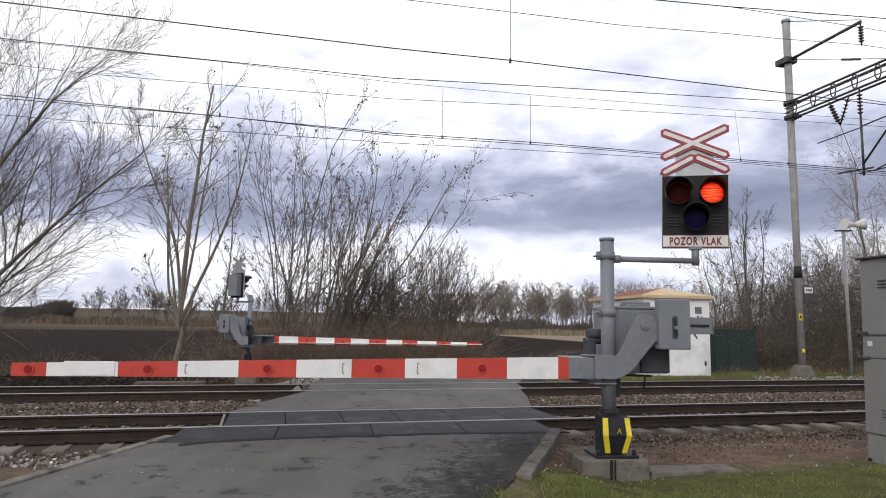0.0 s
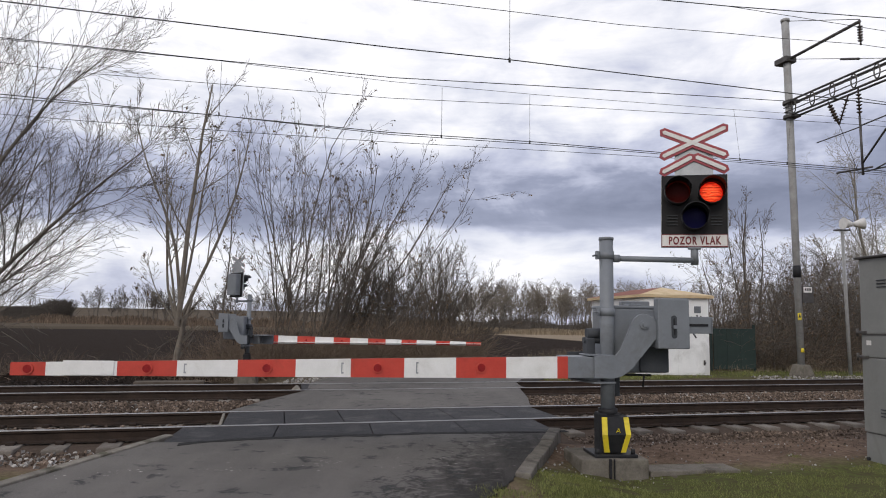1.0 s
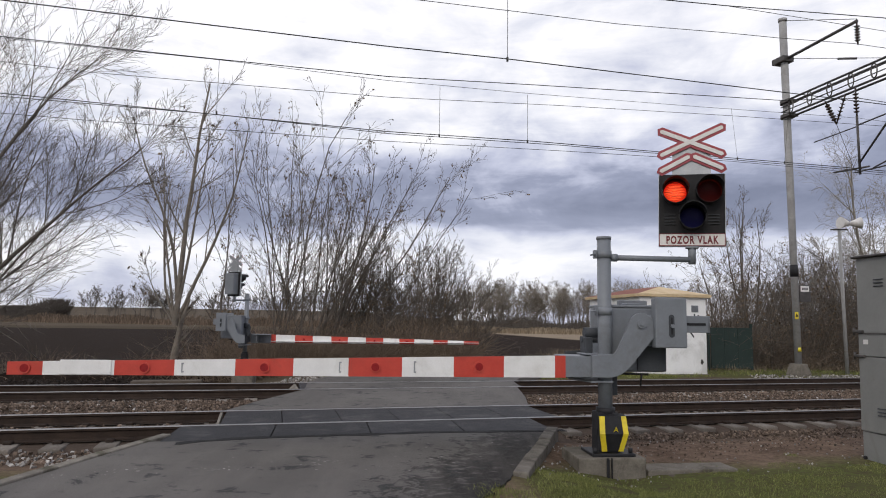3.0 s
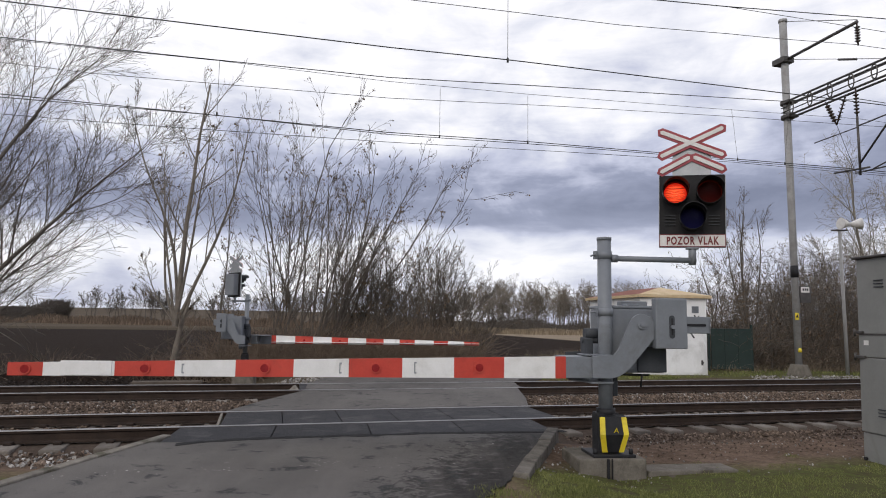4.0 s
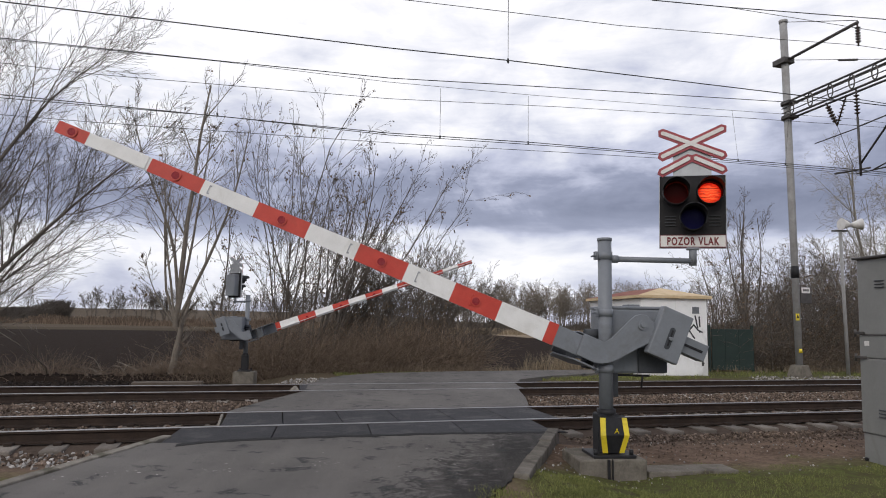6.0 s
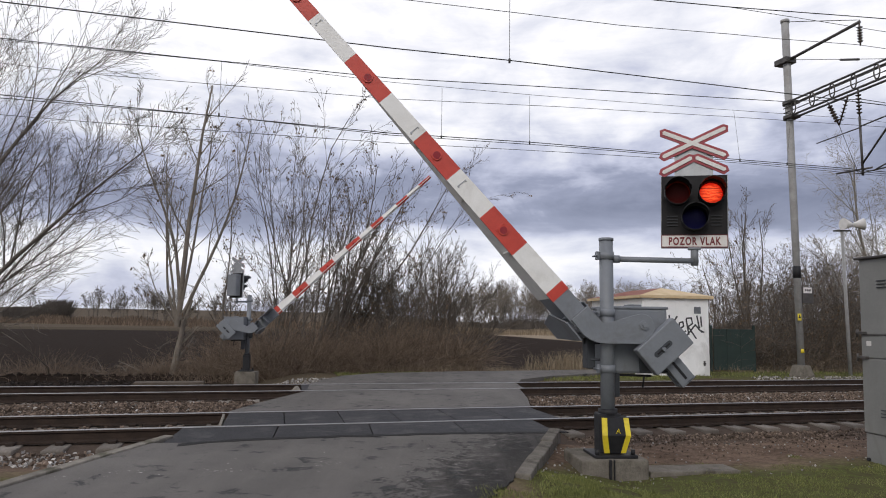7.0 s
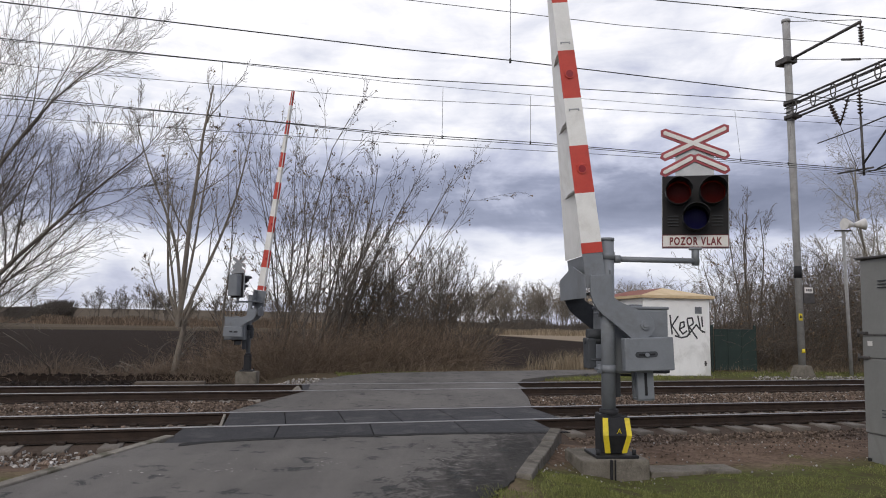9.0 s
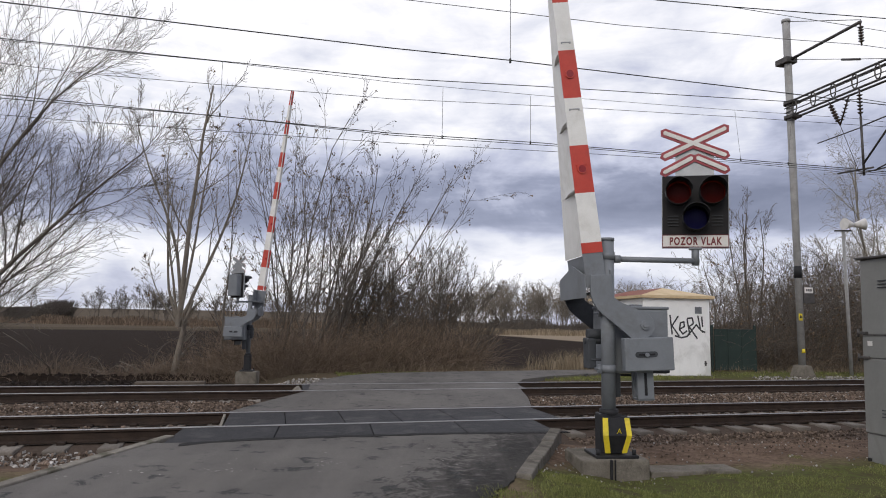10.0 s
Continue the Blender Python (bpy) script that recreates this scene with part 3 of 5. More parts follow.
def build_barrier(name, m, label, foot, stripes):
    """One barrier: fixed stand and drive, and a lifting arm that turns about the drive's shaft at 1.5 m."""
    bar = thing(name, m, label, "level crossing barrier", "barriers at the crossing")
    zp = 1.50
    px, pv = -0.395, 0.14
    bm = nb()
    tube(bm, (px, pv, 0.40), (px, pv, 2.50), 0.082, seg=24)
    tube(bm, (px, pv, 2.50), (px, pv, 2.535), 0.088, seg=24)
    part("post", bm, GREY, bar)
    for z in (2.32, 1.64, 0.98):
        bm = nb()
        tube(bm, (px, pv, z - 0.045), (px, pv, z + 0.045), 0.092, seg=24)
        box(bm, px - 0.13, px - 0.09, pv - 0.03, pv + 0.03, z - 0.05, z + 0.05, 0.006)
        tube(bm, (px - 0.13, pv - 0.1, z), (px - 0.13, pv + 0.1, z), 0.012, seg=8)
        part("clamp", bm, GREY, bar)
    bm = nb()
    tube(bm, (px + 0.08, pv, 2.235 + 0.05), (0.75, pv, 2.235 + 0.05), 0.034, seg=16)
    tube(bm, (px + 0.08, pv, 2.285), (px + 0.16, pv, 2.285), 0.047, seg=16)
    part("signal_arm", bm, GREY, bar)
    # drive housing
    bm = nb()
    box(bm, -0.36, 0.40, 0.24, 0.82, zp - 0.58, zp + 0.20, 0.03)
    hous = part("drive_housing", bm, GREY, bar)
    bm = nb()
    box(bm, -0.37, 0.41, 0.23, 0.83, zp + 0.19, zp + 0.225, 0.012)
    box(bm, -0.05, 0.10, 0.30, 0.5, zp + 0.225, zp + 0.25, 0.008)
    part("lid", bm, GREY, hous)
    bm = nb()
    box(bm, 0.03, 0.39, 0.20, 0.24, zp - 0.57, zp - 0.27, 0.012)
    part("door", bm, GREY_DARK, hous)
    bm = nb()
    tube(bm, (-0.32, 0.3, zp - 0.60), (0.20, 0.3, zp - 0.61), 0.014, seg=10)
    tube(bm, (0.10, 0.26, zp - 0.6), (0.10, 0.30, zp - 0.75), 0.012, seg=8)
    part("conduit", bm, BLACK, hous)
    bm = nb()
    box(bm, -0.60, -0.50, 0.26, 0.46, zp - 0.53, zp - 0.17, 0.015)
    tube(bm, (-0.58, 0.36, zp - 0.12), (-0.36, 0.36, zp - 0.12), 0.065, seg=12)
    tube(bm, (-0.62, 0.36, zp - 0.2), (-0.3, 0.36, zp - 0.2), 0.04, seg=10)
    tube(bm, (-0.60, 0.3, zp - 0.42), (-0.44, 0.2, zp - 0.42), 0.016, seg=8)
    part("latch", bm, GREY_DARK, bar)
    bm = nb()
    box(bm, -0.34, -0.20, 0.26, 0.44, zp - 0.86, zp - 0.58, 0.01)
    part("bracket", bm, GREY_DARK, bar)
    # foot: black sleeve with a yellow-striped cover on a concrete block
    bm = nb()
    box(bm, px - 0.13, px + 0.13, pv - 0.10, pv + 0.13, 0.0, 0.47, 0.02)
    tube(bm, (px, pv, 0.44), (px, pv, 0.52), 0.11, seg=20)
    box(bm, px - 0.24, px + 0.26, pv - 0.26, pv + 0.2, -0.005, 0.03, 0.008)
    for dx in (-0.2, 0.22):
        tube(bm, (px + dx, pv - 0.2, 0.03), (px + dx, pv - 0.2, 0.085), 0.025, seg=8)
    part("foot", bm, BLACK, bar)
    if foot:
        bm = nb()
        a0, a1 = px - 0.14, px + 0.17
        rows = [(pv - 0.09, 0.455), (pv - 0.20, 0.44), (pv - 0.25, 0.25), (pv - 0.19, 0.045), (pv - 0.08, 0.045)]
        inset = [0.0, 0.0, -0.012, 0.03, 0.03]
        L = [bm.verts.new((a0 + i, y, z)) for (y, z), i in zip(rows, inset)]
        R = [bm.verts.new((a1 - i, y, z)) for (y, z), i in zip(rows, inset)]
        for i in range(4):
            bm.faces.new((L[i], R[i], R[i + 1], L[i + 1]))
        bm.faces.new(L[::-1])
        bm.faces.new(R)
        cover = part("cover", bm, BLACK, bar, "black cover with yellow edge stripes")
        for sx in (0, 1):
            bm = nb()
            e = 0.004
            for i in (1, 2):
                y0, z0, y1, z1 = *rows[i], *rows[i + 1]
                if sx == 0:
                    u0, u1, w0, w1 = a0 + inset[i], a0 + inset[i] + 0.06, a0 + inset[i + 1], a0 + inset[i + 1] + 0.06
                else:
                    u0, u1, w0, w1 = a1 - inset[i] - 0.06, a1 - inset[i], a1 - inset[i + 1] - 0.06, a1 - inset[i + 1]
                v = [bm.verts.new(c) for c in ((u0, y0 - e, z0), (u1, y0 - e, z0), (w1, y1 - e, z1), (w0, y1 - e, z1))]
                bm.faces.new(v)
                b2 = [bm.verts.new((q.co.x, q.co.y + 0.02, q.co.z)) for q in v]
                for q in range(4):
                    bm.faces.new((v[q], v[(q + 1) % 4], b2[(q + 1) % 4], b2[q]))
            part("stripe", bm, YELLOW, cover, "yellow stripe")
        cu = bpy.data.curves.new("letter", "FONT")
        cu.body, cu.size, cu.extrude, cu.align_x = "A", 0.085, 0.002, "CENTER"
        cu.materials.append(YELLOW)
        le = new("letter", cu)
        le.parent = cover
        le.matrix_local = pose((a0 + a1) / 2 + 0.02, pv - 0.2425, 0.27, 105, 0, 0)
    bm = nb()
    box(bm, px - 0.42, px + 0.36, pv - 0.31, pv + 0.42, -0.45, -0.006, 0.02)
    for v in bm.verts:
        v.co += Vector((noise.noise(v.co * 9), noise.noise(v.co * 9 + Vector((5, 0, 0))), 0)) * 0.012
    base = part("base_block", bm, CONCRETE, bar, "weathered concrete footing")
    bm = nb()
    box(bm, px - 0.105, px - 0.075, pv - 0.345, pv - 0.312, -0.30, 0.0, 0.008)
    box(bm, px - 0.05, px - 0.04, pv - 0.345, pv - 0.312, -0.30, 0.0, 0.004)
    part("cable_pipe", bm, BLACK, base)

    # ---- the lifting arm: two cranked plates, a bracket, the boom and its counterweights
    outline = [(-0.60, -0.374), (-0.335, -0.366), (-0.28, -0.30), (-0.151, 0.0), (-0.115, 0.07), (-0.06, 0.112), (0.0, 0.125), (0.06, 0.112), (0.125, 0.07), (0.15, 0.03), (0.15, -0.17), (0.02, -0.31),
               (-0.13, -0.49), (-0.20, -0.56), (-0.29, -0.61), (-0.38, -0.632), (-0.60, -0.625)]
    bm = nb()
    prism(bm, outline, -0.01, 0.03, 0.006)
    arm = part("lifting_arm", bm, GREY, bar, "cranked grey steel arm plate")
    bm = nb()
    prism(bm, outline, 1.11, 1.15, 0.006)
    # dark grey puts the arm's inner shade on the near plate
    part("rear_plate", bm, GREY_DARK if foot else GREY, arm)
    # gabled plate that ties the two arm plates together under the boom
    bm = nb()
    g = [(0.03, -0.335), (1.11, -0.335), (1.11, -0.60), (0.50, -0.74), (0.03, -0.60)]
    lo, hi = [bm.verts.new((x, y, -0.690)) for y, x in g], [bm.verts.new((x, y, -0.672)) for y, x in g]
    bm.faces.new(lo)
    bm.faces.new(hi[::-1])
    for q in range(5):
        bm.faces.new((lo[q], hi[q], hi[(q + 1) % 5], lo[(q + 1) % 5]))
    part("tie_plate", bm, GREY, arm)
    bm = nb()
    box(bm, -0.66, -0.36, 0.03, 0.40, -0.372, -0.358, 0.004)
    part("top_plate", bm, GREY, arm)
    bm = nb()
    box(bm, -0.40, -0.385, 0.03, 1.11, -0.62, -0.40)
    part("web_plate", bm, GREY_DARK, arm)
    bm = nb()
    tube(bm, (0, -0.035, 0), (0, 1.17, 0), 0.055, seg=18)
    tube(bm, (0, -0.05, 0), (0, -0.03, 0), 0.03, seg=6)
    part("shaft", bm, GREY, arm)
    for y0, y1, z in ((-0.075, 0.055, 0), (1.085, 1.215, 0)):
        bm = nb()
        box(bm, 0.145, 0.53, y0, y1, -0.28, 0.31, 0.014)
        cw = part("counterweight", bm, GREY, arm, "thick grey counterweight plate")
        fy = y0 - 0.006 if y0 < 0.3 else y1 + 0.006
        bm = nb()
        prism(bm, [(0.338 + 0.034 * math.cos(t), (0.075 if math.sin(t) > 0 else -0.125) + 0.034 * math.sin(t)) for t in [2 * math.pi * i / 20 for i in range(20)]], min(fy, fy + 0.012) if y0 < 0.3 else fy - 0.012, fy if y0 > 0.3 else fy + 0.012)
        part("slot_rim", bm, GREY_DARK, cw)
        bm = nb()
        e = -0.006 if y0 < 0.3 else 0.006
        box(bm, 0.328, 0.348, min(fy, fy + e), max(fy, fy + e), -0.12, 0.075)
        part("slot", bm, BLACK, cw)
        bm = nb()
        tube(bm, (0.342, fy, -0.025), (0.342, fy + e * 5, -0.025), 0.024, seg=6)
        part("bolt", bm, GREY, cw)
    bm = nb()
    for y in (0.06, 0.20):
        box(bm, 0.12, 0.88, y, y + 0.05, -0.10, 0.10, 0.008)
    box(bm, 0.85, 0.88, 0.06, 0.25, -0.10, 0.10, 0.006)
    box(bm, 0.12, 0.16, 0.03, 1.10, -0.085, 0.09, 0.006)
    part("slide_bar", bm, GREY, arm)
    bm = nb()
    box(bm, 0.56, 0.82, 0.052, 0.062, -0.015, 0.015)
    part("slide_slot", bm, BLACK, arm)
    # the boom: socket, then an angle section of front panel and lower web, with gussets between them
    slim = not foot
    inset = 0.04 if slim else 0.085
    end = stripes[-1][1]

    def deep(s):
        return 0.12 if slim else max(0.26, 1.06 - 0.17 * (s - 0.9))

    bm = nb()
    box(bm, -0.92, -0.40 if slim else -0.50, 0.035 if foot else 0.0, 0.06, -0.63, -0.385, 0.006)
    box(bm, -0.92, -0.50, 0.06, 0.50, -0.40, -0.385, 0.004)
    box(bm, -0.62, -0.60, 0.06, 0.45, -0.60, -0.40)
    if foot:
        box(bm, -0.90, -0.52, 0.06, 1.02, -0.535, -0.520, 0.004)
    boom = part("boom", bm, GREY, bar, "striped boom on a grey socket")
    for s0, s1, red in stripes:
        bm = nb()
        for face in ("front", "flange"):
            q = []
            for s in (s0, s1):
                h, c = boom_half(s, slim), boom_mid(s)
                y = (0.030, 0.048) if face == "front" else (0.048, deep(s))
                z = (c - h, c + h) if face == "front" else (c - h + inset, c - h + inset + 0.012)
                q.append([(-s, yy, zz) for yy, zz in ((y[0], z[0]), (y[1], z[0]), (y[1], z[1]), (y[0], z[1]))])
            A, B = [bm.verts.new(v) for v in q[0]], [bm.verts.new(v) for v in q[1]]
            for i in range(4):
                bm.faces.new((A[i], A[(i + 1) % 4], B[(i + 1) % 4], B[i])).material_index = red if face == "front" else 0
            bm.faces.new(A).material_index = red if face == "front" else 0
            bm.faces.new(B[::-1]).material_index = red if face == "front" else 0
        part("boom_segment", bm, [WHITE, RED], boom, "red boom segment" if red else "white boom segment")
    for s0, s1, red in stripes[2::2]:
        s = (s0 + s1) / 2
        r = 0.06 if foot else 0.036
        for y0, y1 in ((0.014, 0.031), (0.047, 0.064)):
            bm = nb()
            tube(bm, (-s, y0, boom_mid(s)), (-s, y1, boom_mid(s)), r, seg=20)
            o = y0 - 0.003 if y0 < 0.03 else y1 - 0.001
            tube(bm, (-s, o, boom_mid(s)), (-s, o + 0.004, boom_mid(s)), r * 0.74, seg=20, mi=1)
            part("reflector", bm, [RED, REFLECT], boom, "round red reflector in a red ring")
    for s in (1.68, 2.52, 3.38, 4.24, 5.10, 5.95):
        bm = nb()
        h, c = boom_half(s, slim), boom_mid(s)
        for w in (0, 1):
            v = [bm.verts.new((-s - 0.008 * w, y, z)) for y, z in ((0.048, c - h + 0.003), (0.048, c - h + inset), (deep(s) * 0.85, c - h + inset), (deep(s) * 0.4, c - h + inset * 0.25))]
            bm.faces.new(v if w else v[::-1])
        bm.verts.ensure_lookup_table()
        for a, b in ((0, 1), (1, 2), (2, 3), (3, 0)):
            bm.faces.new((bm.verts[a], bm.verts[b], bm.verts[4 + b], bm.verts[4 + a]))
        part("gusset", bm, WHITE, boom)
    if foot:
        for s in (1.98, 2.66, 3.50, 4.66 + 0.55):
            bm = nb()
            z, h = boom_mid(s), boom_half(s) * 0.52
            box(bm, -s - 0.006, -s + 0.006, 0.024, 0.031, z - h, z + h, 0.002)
            for dz in (-h, h):
                box(bm, -s - 0.006, -s + 0.022, 0.022, 0.031, z + dz - 0.008, z + dz + 0.008, 0.002)
            part("joint_strip", bm, RED if s < 2.1 else GALV, boom)
        # the last white stripe is sleeved over the narrower end piece
        bm = nb()
        box(bm, -6.48, -5.95, 0.019, 0.031, boom_mid(6.2) - 0.070, boom_mid(6.2) + 0.086, 0.004)
        for x in (-6.05, -6.35):
            for dz in (-0.045, 0.06):
                tube(bm, (x, 0.014, boom_mid(6.2) + dz), (x, 0.02, boom_mid(6.2) + dz), 0.012, seg=8)
        part("end_sleeve", bm, WHITE, boom)
    if slim:
        # the far stand is a smaller make: drive, post and arm are slighter, the boom hangs as low
        for ob in bar.children_recursive:
            if ob.type != "MESH" or ob == boom or ob.parent == boom:
                continue
            turning = ob == arm or ob.parent == arm or (ob.parent and ob.parent.parent == arm)
            for v in ob.data.vertices:
                x, y, z = v.co
                if turning:
                    z = z * 0.72 if z > 0 else z * 0.87
                else:
                    z = zp + (z - zp) * 0.72 if z > 1.0 else (0.25 + z * 0.89 if z > -0.01 else 0.25 + z)
                v.co = (min(x * 0.72, 0.12) if ob.name.startswith("signal_arm") else x * (0.64 if turning else 0.68), y * 0.72, z)
        for ob in [boom, *boom.children]:
            for v in ob.data.vertices:
                v.co.z += 0.07
    boom.location = (0, 0, zp)
    arm.location = (0, 0, zp)
    return bar, arm, boom


NEAR_BAR = Matrix.Translation((2.38, 8.0, 0)) @ pose(0, 0, 0, 0, 0, 5.44)
FAR_BAR = Matrix.Translation((-5.38, 18.15, -0.09)) @ pose(0, 0, 0, 0, 0, 185.4)
near_bar, near_arm, near_boom = build_barrier("level_crossing_barrier", NEAR_BAR, "grey crossing barrier with red and white boom beside the kerb", True, STRIPES)
far_bar, far_arm, far_boom = build_barrier("level_crossing_barrier", FAR_BAR, "grey crossing barrier beyond the tracks with striped boom", False, FAR_STRIPES)


def build_sunk_slab():
    """A flat concrete slab sunk in the dirt beside the barrier's footing."""
    bm = nb()
    box(bm, 0.0, 1.10, 0.0, 0.36, -0.12, 0.018, 0.012)
    for v in bm.verts:
        v.co += Vector((noise.noise(v.co * 7), noise.noise(v.co * 7 + Vector((3, 0, 0))), 0)) * 0.02
    ob = tagged(part("concrete_slab", bm, CONCRETE), "flat worn concrete slab sunk in brown dirt", "slab")
    ob.matrix_world = NEAR_BAR @ pose(0.0, -0.14, -0.165, 0, 0, 3)


build_sunk_slab()


# ================= warning light with crossbuck =================
def build_signal(name, m, label, lit):
    """A flashing light: board, three hooded lamps, lettered plate, crossbuck. In each red lamp added slats turn before
    the ever-glowing plate to make it flash.
    """
    sig = thing(name, m, label, "crossing signal", "signals at the crossing")
    bm = nb()
    tube(bm, (0, 0, -0.22), (0, 0, 0.0), 0.045, seg=16)
    box(bm, -0.075, 0.075, -0.05, 0.05, -0.03, 0.0, 0.006)
    part("socket", bm, GREY, sig)
    X0, X1, H = -0.3825, 0.3825, 0.90
    cx = (X0 + X1) / 2
    bm = nb()
    box(bm, X0, X1, 0.02, 0.05, 0.0, H, 0.008)
    holes = [(cx - 0.195, 0.665), (cx + 0.195, 0.665), (cx, 0.35)]
    board = part("board", bm, BOARD, sig, "black board behind the lamps")
    bm = nb()
    box(bm, X0 - 0.004, X1 + 0.004, 0.012, 0.06, -0.006, 0.0)
    box(bm, X0 - 0.006, X0, 0.012, 0.06, 0.0, H)
    box(bm, X1, X1 + 0.006, 0.012, 0.06, 0.0, H)
    part("frame", bm, GALV, board)
    for sx in (-1, 1):
        for i in range(4):
            bm = nb()
            z = 0.39 - i * 0.038
            box(bm, cx + sx * 0.255 - 0.065, cx + sx * 0.255 + 0.065, 0.004, 0.018, z - 0.004, z + 0.004)
            part("vent_slat", bm, GREY_DARK, board)
    bm = nb()
    box(bm, X0 + 0.12, X1 - 0.12, 0.052, 0.27, 0.06, H - 0.06, 0.02)
    part("rear_housing", bm, GREY, sig, "grey rear housing")
    blades = []
    for i, (x, z) in enumerate(holes):
        # each lamp is a short drum on the board, under a hood
        bm = nb()
        seg = 32
        ring = []
        for r, y in ((0.148, 0.02), (0.148, -0.16), (0.143, -0.16), (0.143, 0.015)):
            ring.append([bm.verts.new((x + r * math.cos(2 * math.pi * q / seg), y, z + r * math.sin(2 * math.pi * q / seg))) for q in range(seg)])
        for ra, rb in zip(ring, ring[1:]):
            for q in range(seg):
                bm.faces.new((ra[q], ra[(q + 1) % seg], rb[(q + 1) % seg], rb[q])).smooth = True
        drum = part("lamp_drum", bm, BLACK, sig)
        bm = nb()
        arcs = []
        for r, y0, y1 in ((0.158, -0.10, -0.34), (0.150, -0.10, -0.34)):
            lo, hi = [], []
            for q in range(21):
                t = radians(-25 + 230 * q / 20)
                k = 1.0 if 10 < q * 11.5 - 25 < 170 else 0.45
                lo.append(bm.verts.new((x + r * math.cos(t), y0, z + r * math.sin(t))))
                hi.append(bm.verts.new((x + r * math.cos(t), y0 + (y1 - y0) * k, z + r * math.sin(t))))
            arcs.append((lo, hi))
        (lo, hi), (lo2, hi2) = arcs
        for q in range(20):
            bm.faces.new((lo[q], lo[q + 1], hi[q + 1], hi[q]))
            bm.faces.new((lo2[q], hi2[q], hi2[q + 1], lo2[q + 1]))
            bm.faces.new((hi[q], hi[q + 1], hi2[q + 1], hi2[q]))
        part("hood", bm, BLACK, drum, "black sun hood")
        bm = nb()
        top = bm.verts.new((x, -0.162, z))
        prev = None
        for r, y in ((0.04, -0.161), (0.08, -0.157), (0.115, -0.150), (0.142, -0.140)):
            cur = [bm.verts.new((x + r * math.cos(2 * math.pi * q / seg), y, z + r * math.sin(2 * math.pi * q / seg))) for q in range(seg)]
            for q in range(seg):
                f = bm.faces.new((top, cur[q], cur[(q + 1) % seg])) if prev is None else bm.faces.new((prev[q], prev[(q + 1) % seg], cur[(q + 1) % seg], cur[q]))
                f.smooth = True
            prev = cur
        lens = part("lens", bm, REDGLASS if i < 2 else BLUEGLASS, drum, "red glass lens" if i < 2 else "dark blue glass lens")
        bm = nb()
        tube(bm, (x, 0.012, z), (x, 0.018, z), 0.136, seg=32)
        if i == 2:
            part("reflector_disc", bm, BLUEDISC, drum)
        elif lit:
            part("glowing_plate", bm, REDLAMP, drum, "bright red glowing lamp plate")
            # Slats added before the plate; closing them stands in for switching off.
            for q in range(5):
                zc = (q - 2) * 0.0545
                out = []
                for zz in [zc - 0.0285 + 0.057 * w / 6 for w in range(7)]:
                    out.append((math.sqrt(max(0.0009, 0.1365 ** 2 - zz * zz)), max(-0.1365, min(0.1365, zz)) - zc))
                bm = prism(nb(), out + [(-u, v) for u, v in out[::-1]], -0.001, 0.001)
                bl = part("shutter_slat", bm, SHUT, sig, "added dark red slat that blanks the lamp between flashes")
                blades.append((bl, i, x, z + zc))
        else:
            part("reflector_disc", bm, SHUT, drum)
    bm = nb()
    box(bm, X0 + 0.006, X1 - 0.006, 0.002, 0.022, 0.012, 0.15, 0.003)
    plate = part("name_plate", bm, SIGNWHITE, sig, "white plate lettered in dark red")
    bm = nb()
    for x0, x1, z0, z1 in ((X0, X1, 0.002, 0.012), (X0, X1, 0.15, 0.158), (X0, X0 + 0.008, 0.002, 0.158), (X1 - 0.008, X1, 0.002, 0.158)):
        box(bm, x0, x1, -0.001, 0.02, z0, z1)
    part("plate_border", bm, LETTER, plate)
    cu = bpy.data.curves.new("lettering", "FONT")
    cu.body, cu.size, cu.extrude, cu.align_x, cu.offset, cu.space_character = "POZOR VLAK", 0.132, 0.002, "CENTER", 0.0045, 1.22
    cu.materials.append(LETTER)
    t = new("lettering", cu)
    t.parent = plate
    t.matrix_local = pose(cx, -0.001, 0.034, 90, 0, 0) @ Matrix.Diagonal((0.64, 1, 1, 1))
    # crossbuck: an X over a chevron, white with a red border, on a grey back plate
    bm = nb()
    prism(bm, [(cx - 0.225, H), (cx + 0.225, H), (cx + 0.225, H + 0.30), (cx, H + 0.42), (cx - 0.225, H + 0.30)], 0.035, 0.05)
    part("back_plate", bm, GALV, sig)

    def lath(p, q, w, y0, y1):
        p, q = Vector((p[0], 0, p[1])), Vector((q[0], 0, q[1]))
        d = (q - p).normalized()
        s = Vector((-d.z, 0, d.x)) * w
        c = d * w
        out = [p - s + c * .6, p + s * .2, p + s + c * .8, q + s - c * .8, q + s * .2, q - s - c * .6]
        if q.x < p.x:
            out = out[::-1]
        return prism(nb(), [(v.x, v.z) for v in out], y0, y1)
    E, B = 0.405, H
    bars = [((cx - E, B + 0.225), (cx + E, B + 0.60), 0.006), ((cx - E, B + 0.575), (cx + E, B + 0.22), 0.009)]
    bars += [((cx - E, B + 0.02), (cx + 0.015, B + 0.245), 0.016), ((cx - 0.015, B + 0.245), (cx + E, B + 0.04), 0.019)]
    for p, q, y in bars:
        la = part("crossbuck_lath", lath(p, q, 0.056, y, y + 0.016), SIGNRED, sig, "white lath with a dark red border")
        part("lath_back", lath(p, q, 0.056, y + 0.017, y + 0.021), GALV, la)
        v = (Vector(q) - Vector(p)).normalized() * 0.038
        part("white_field", lath((p[0] + v.x, p[1] + v.y), (q[0] - v.x, q[1] - v.y), 0.024, -0.004 + y * 0.5, y + 0.001), SIGNWHITE, la)
    return sig, blades


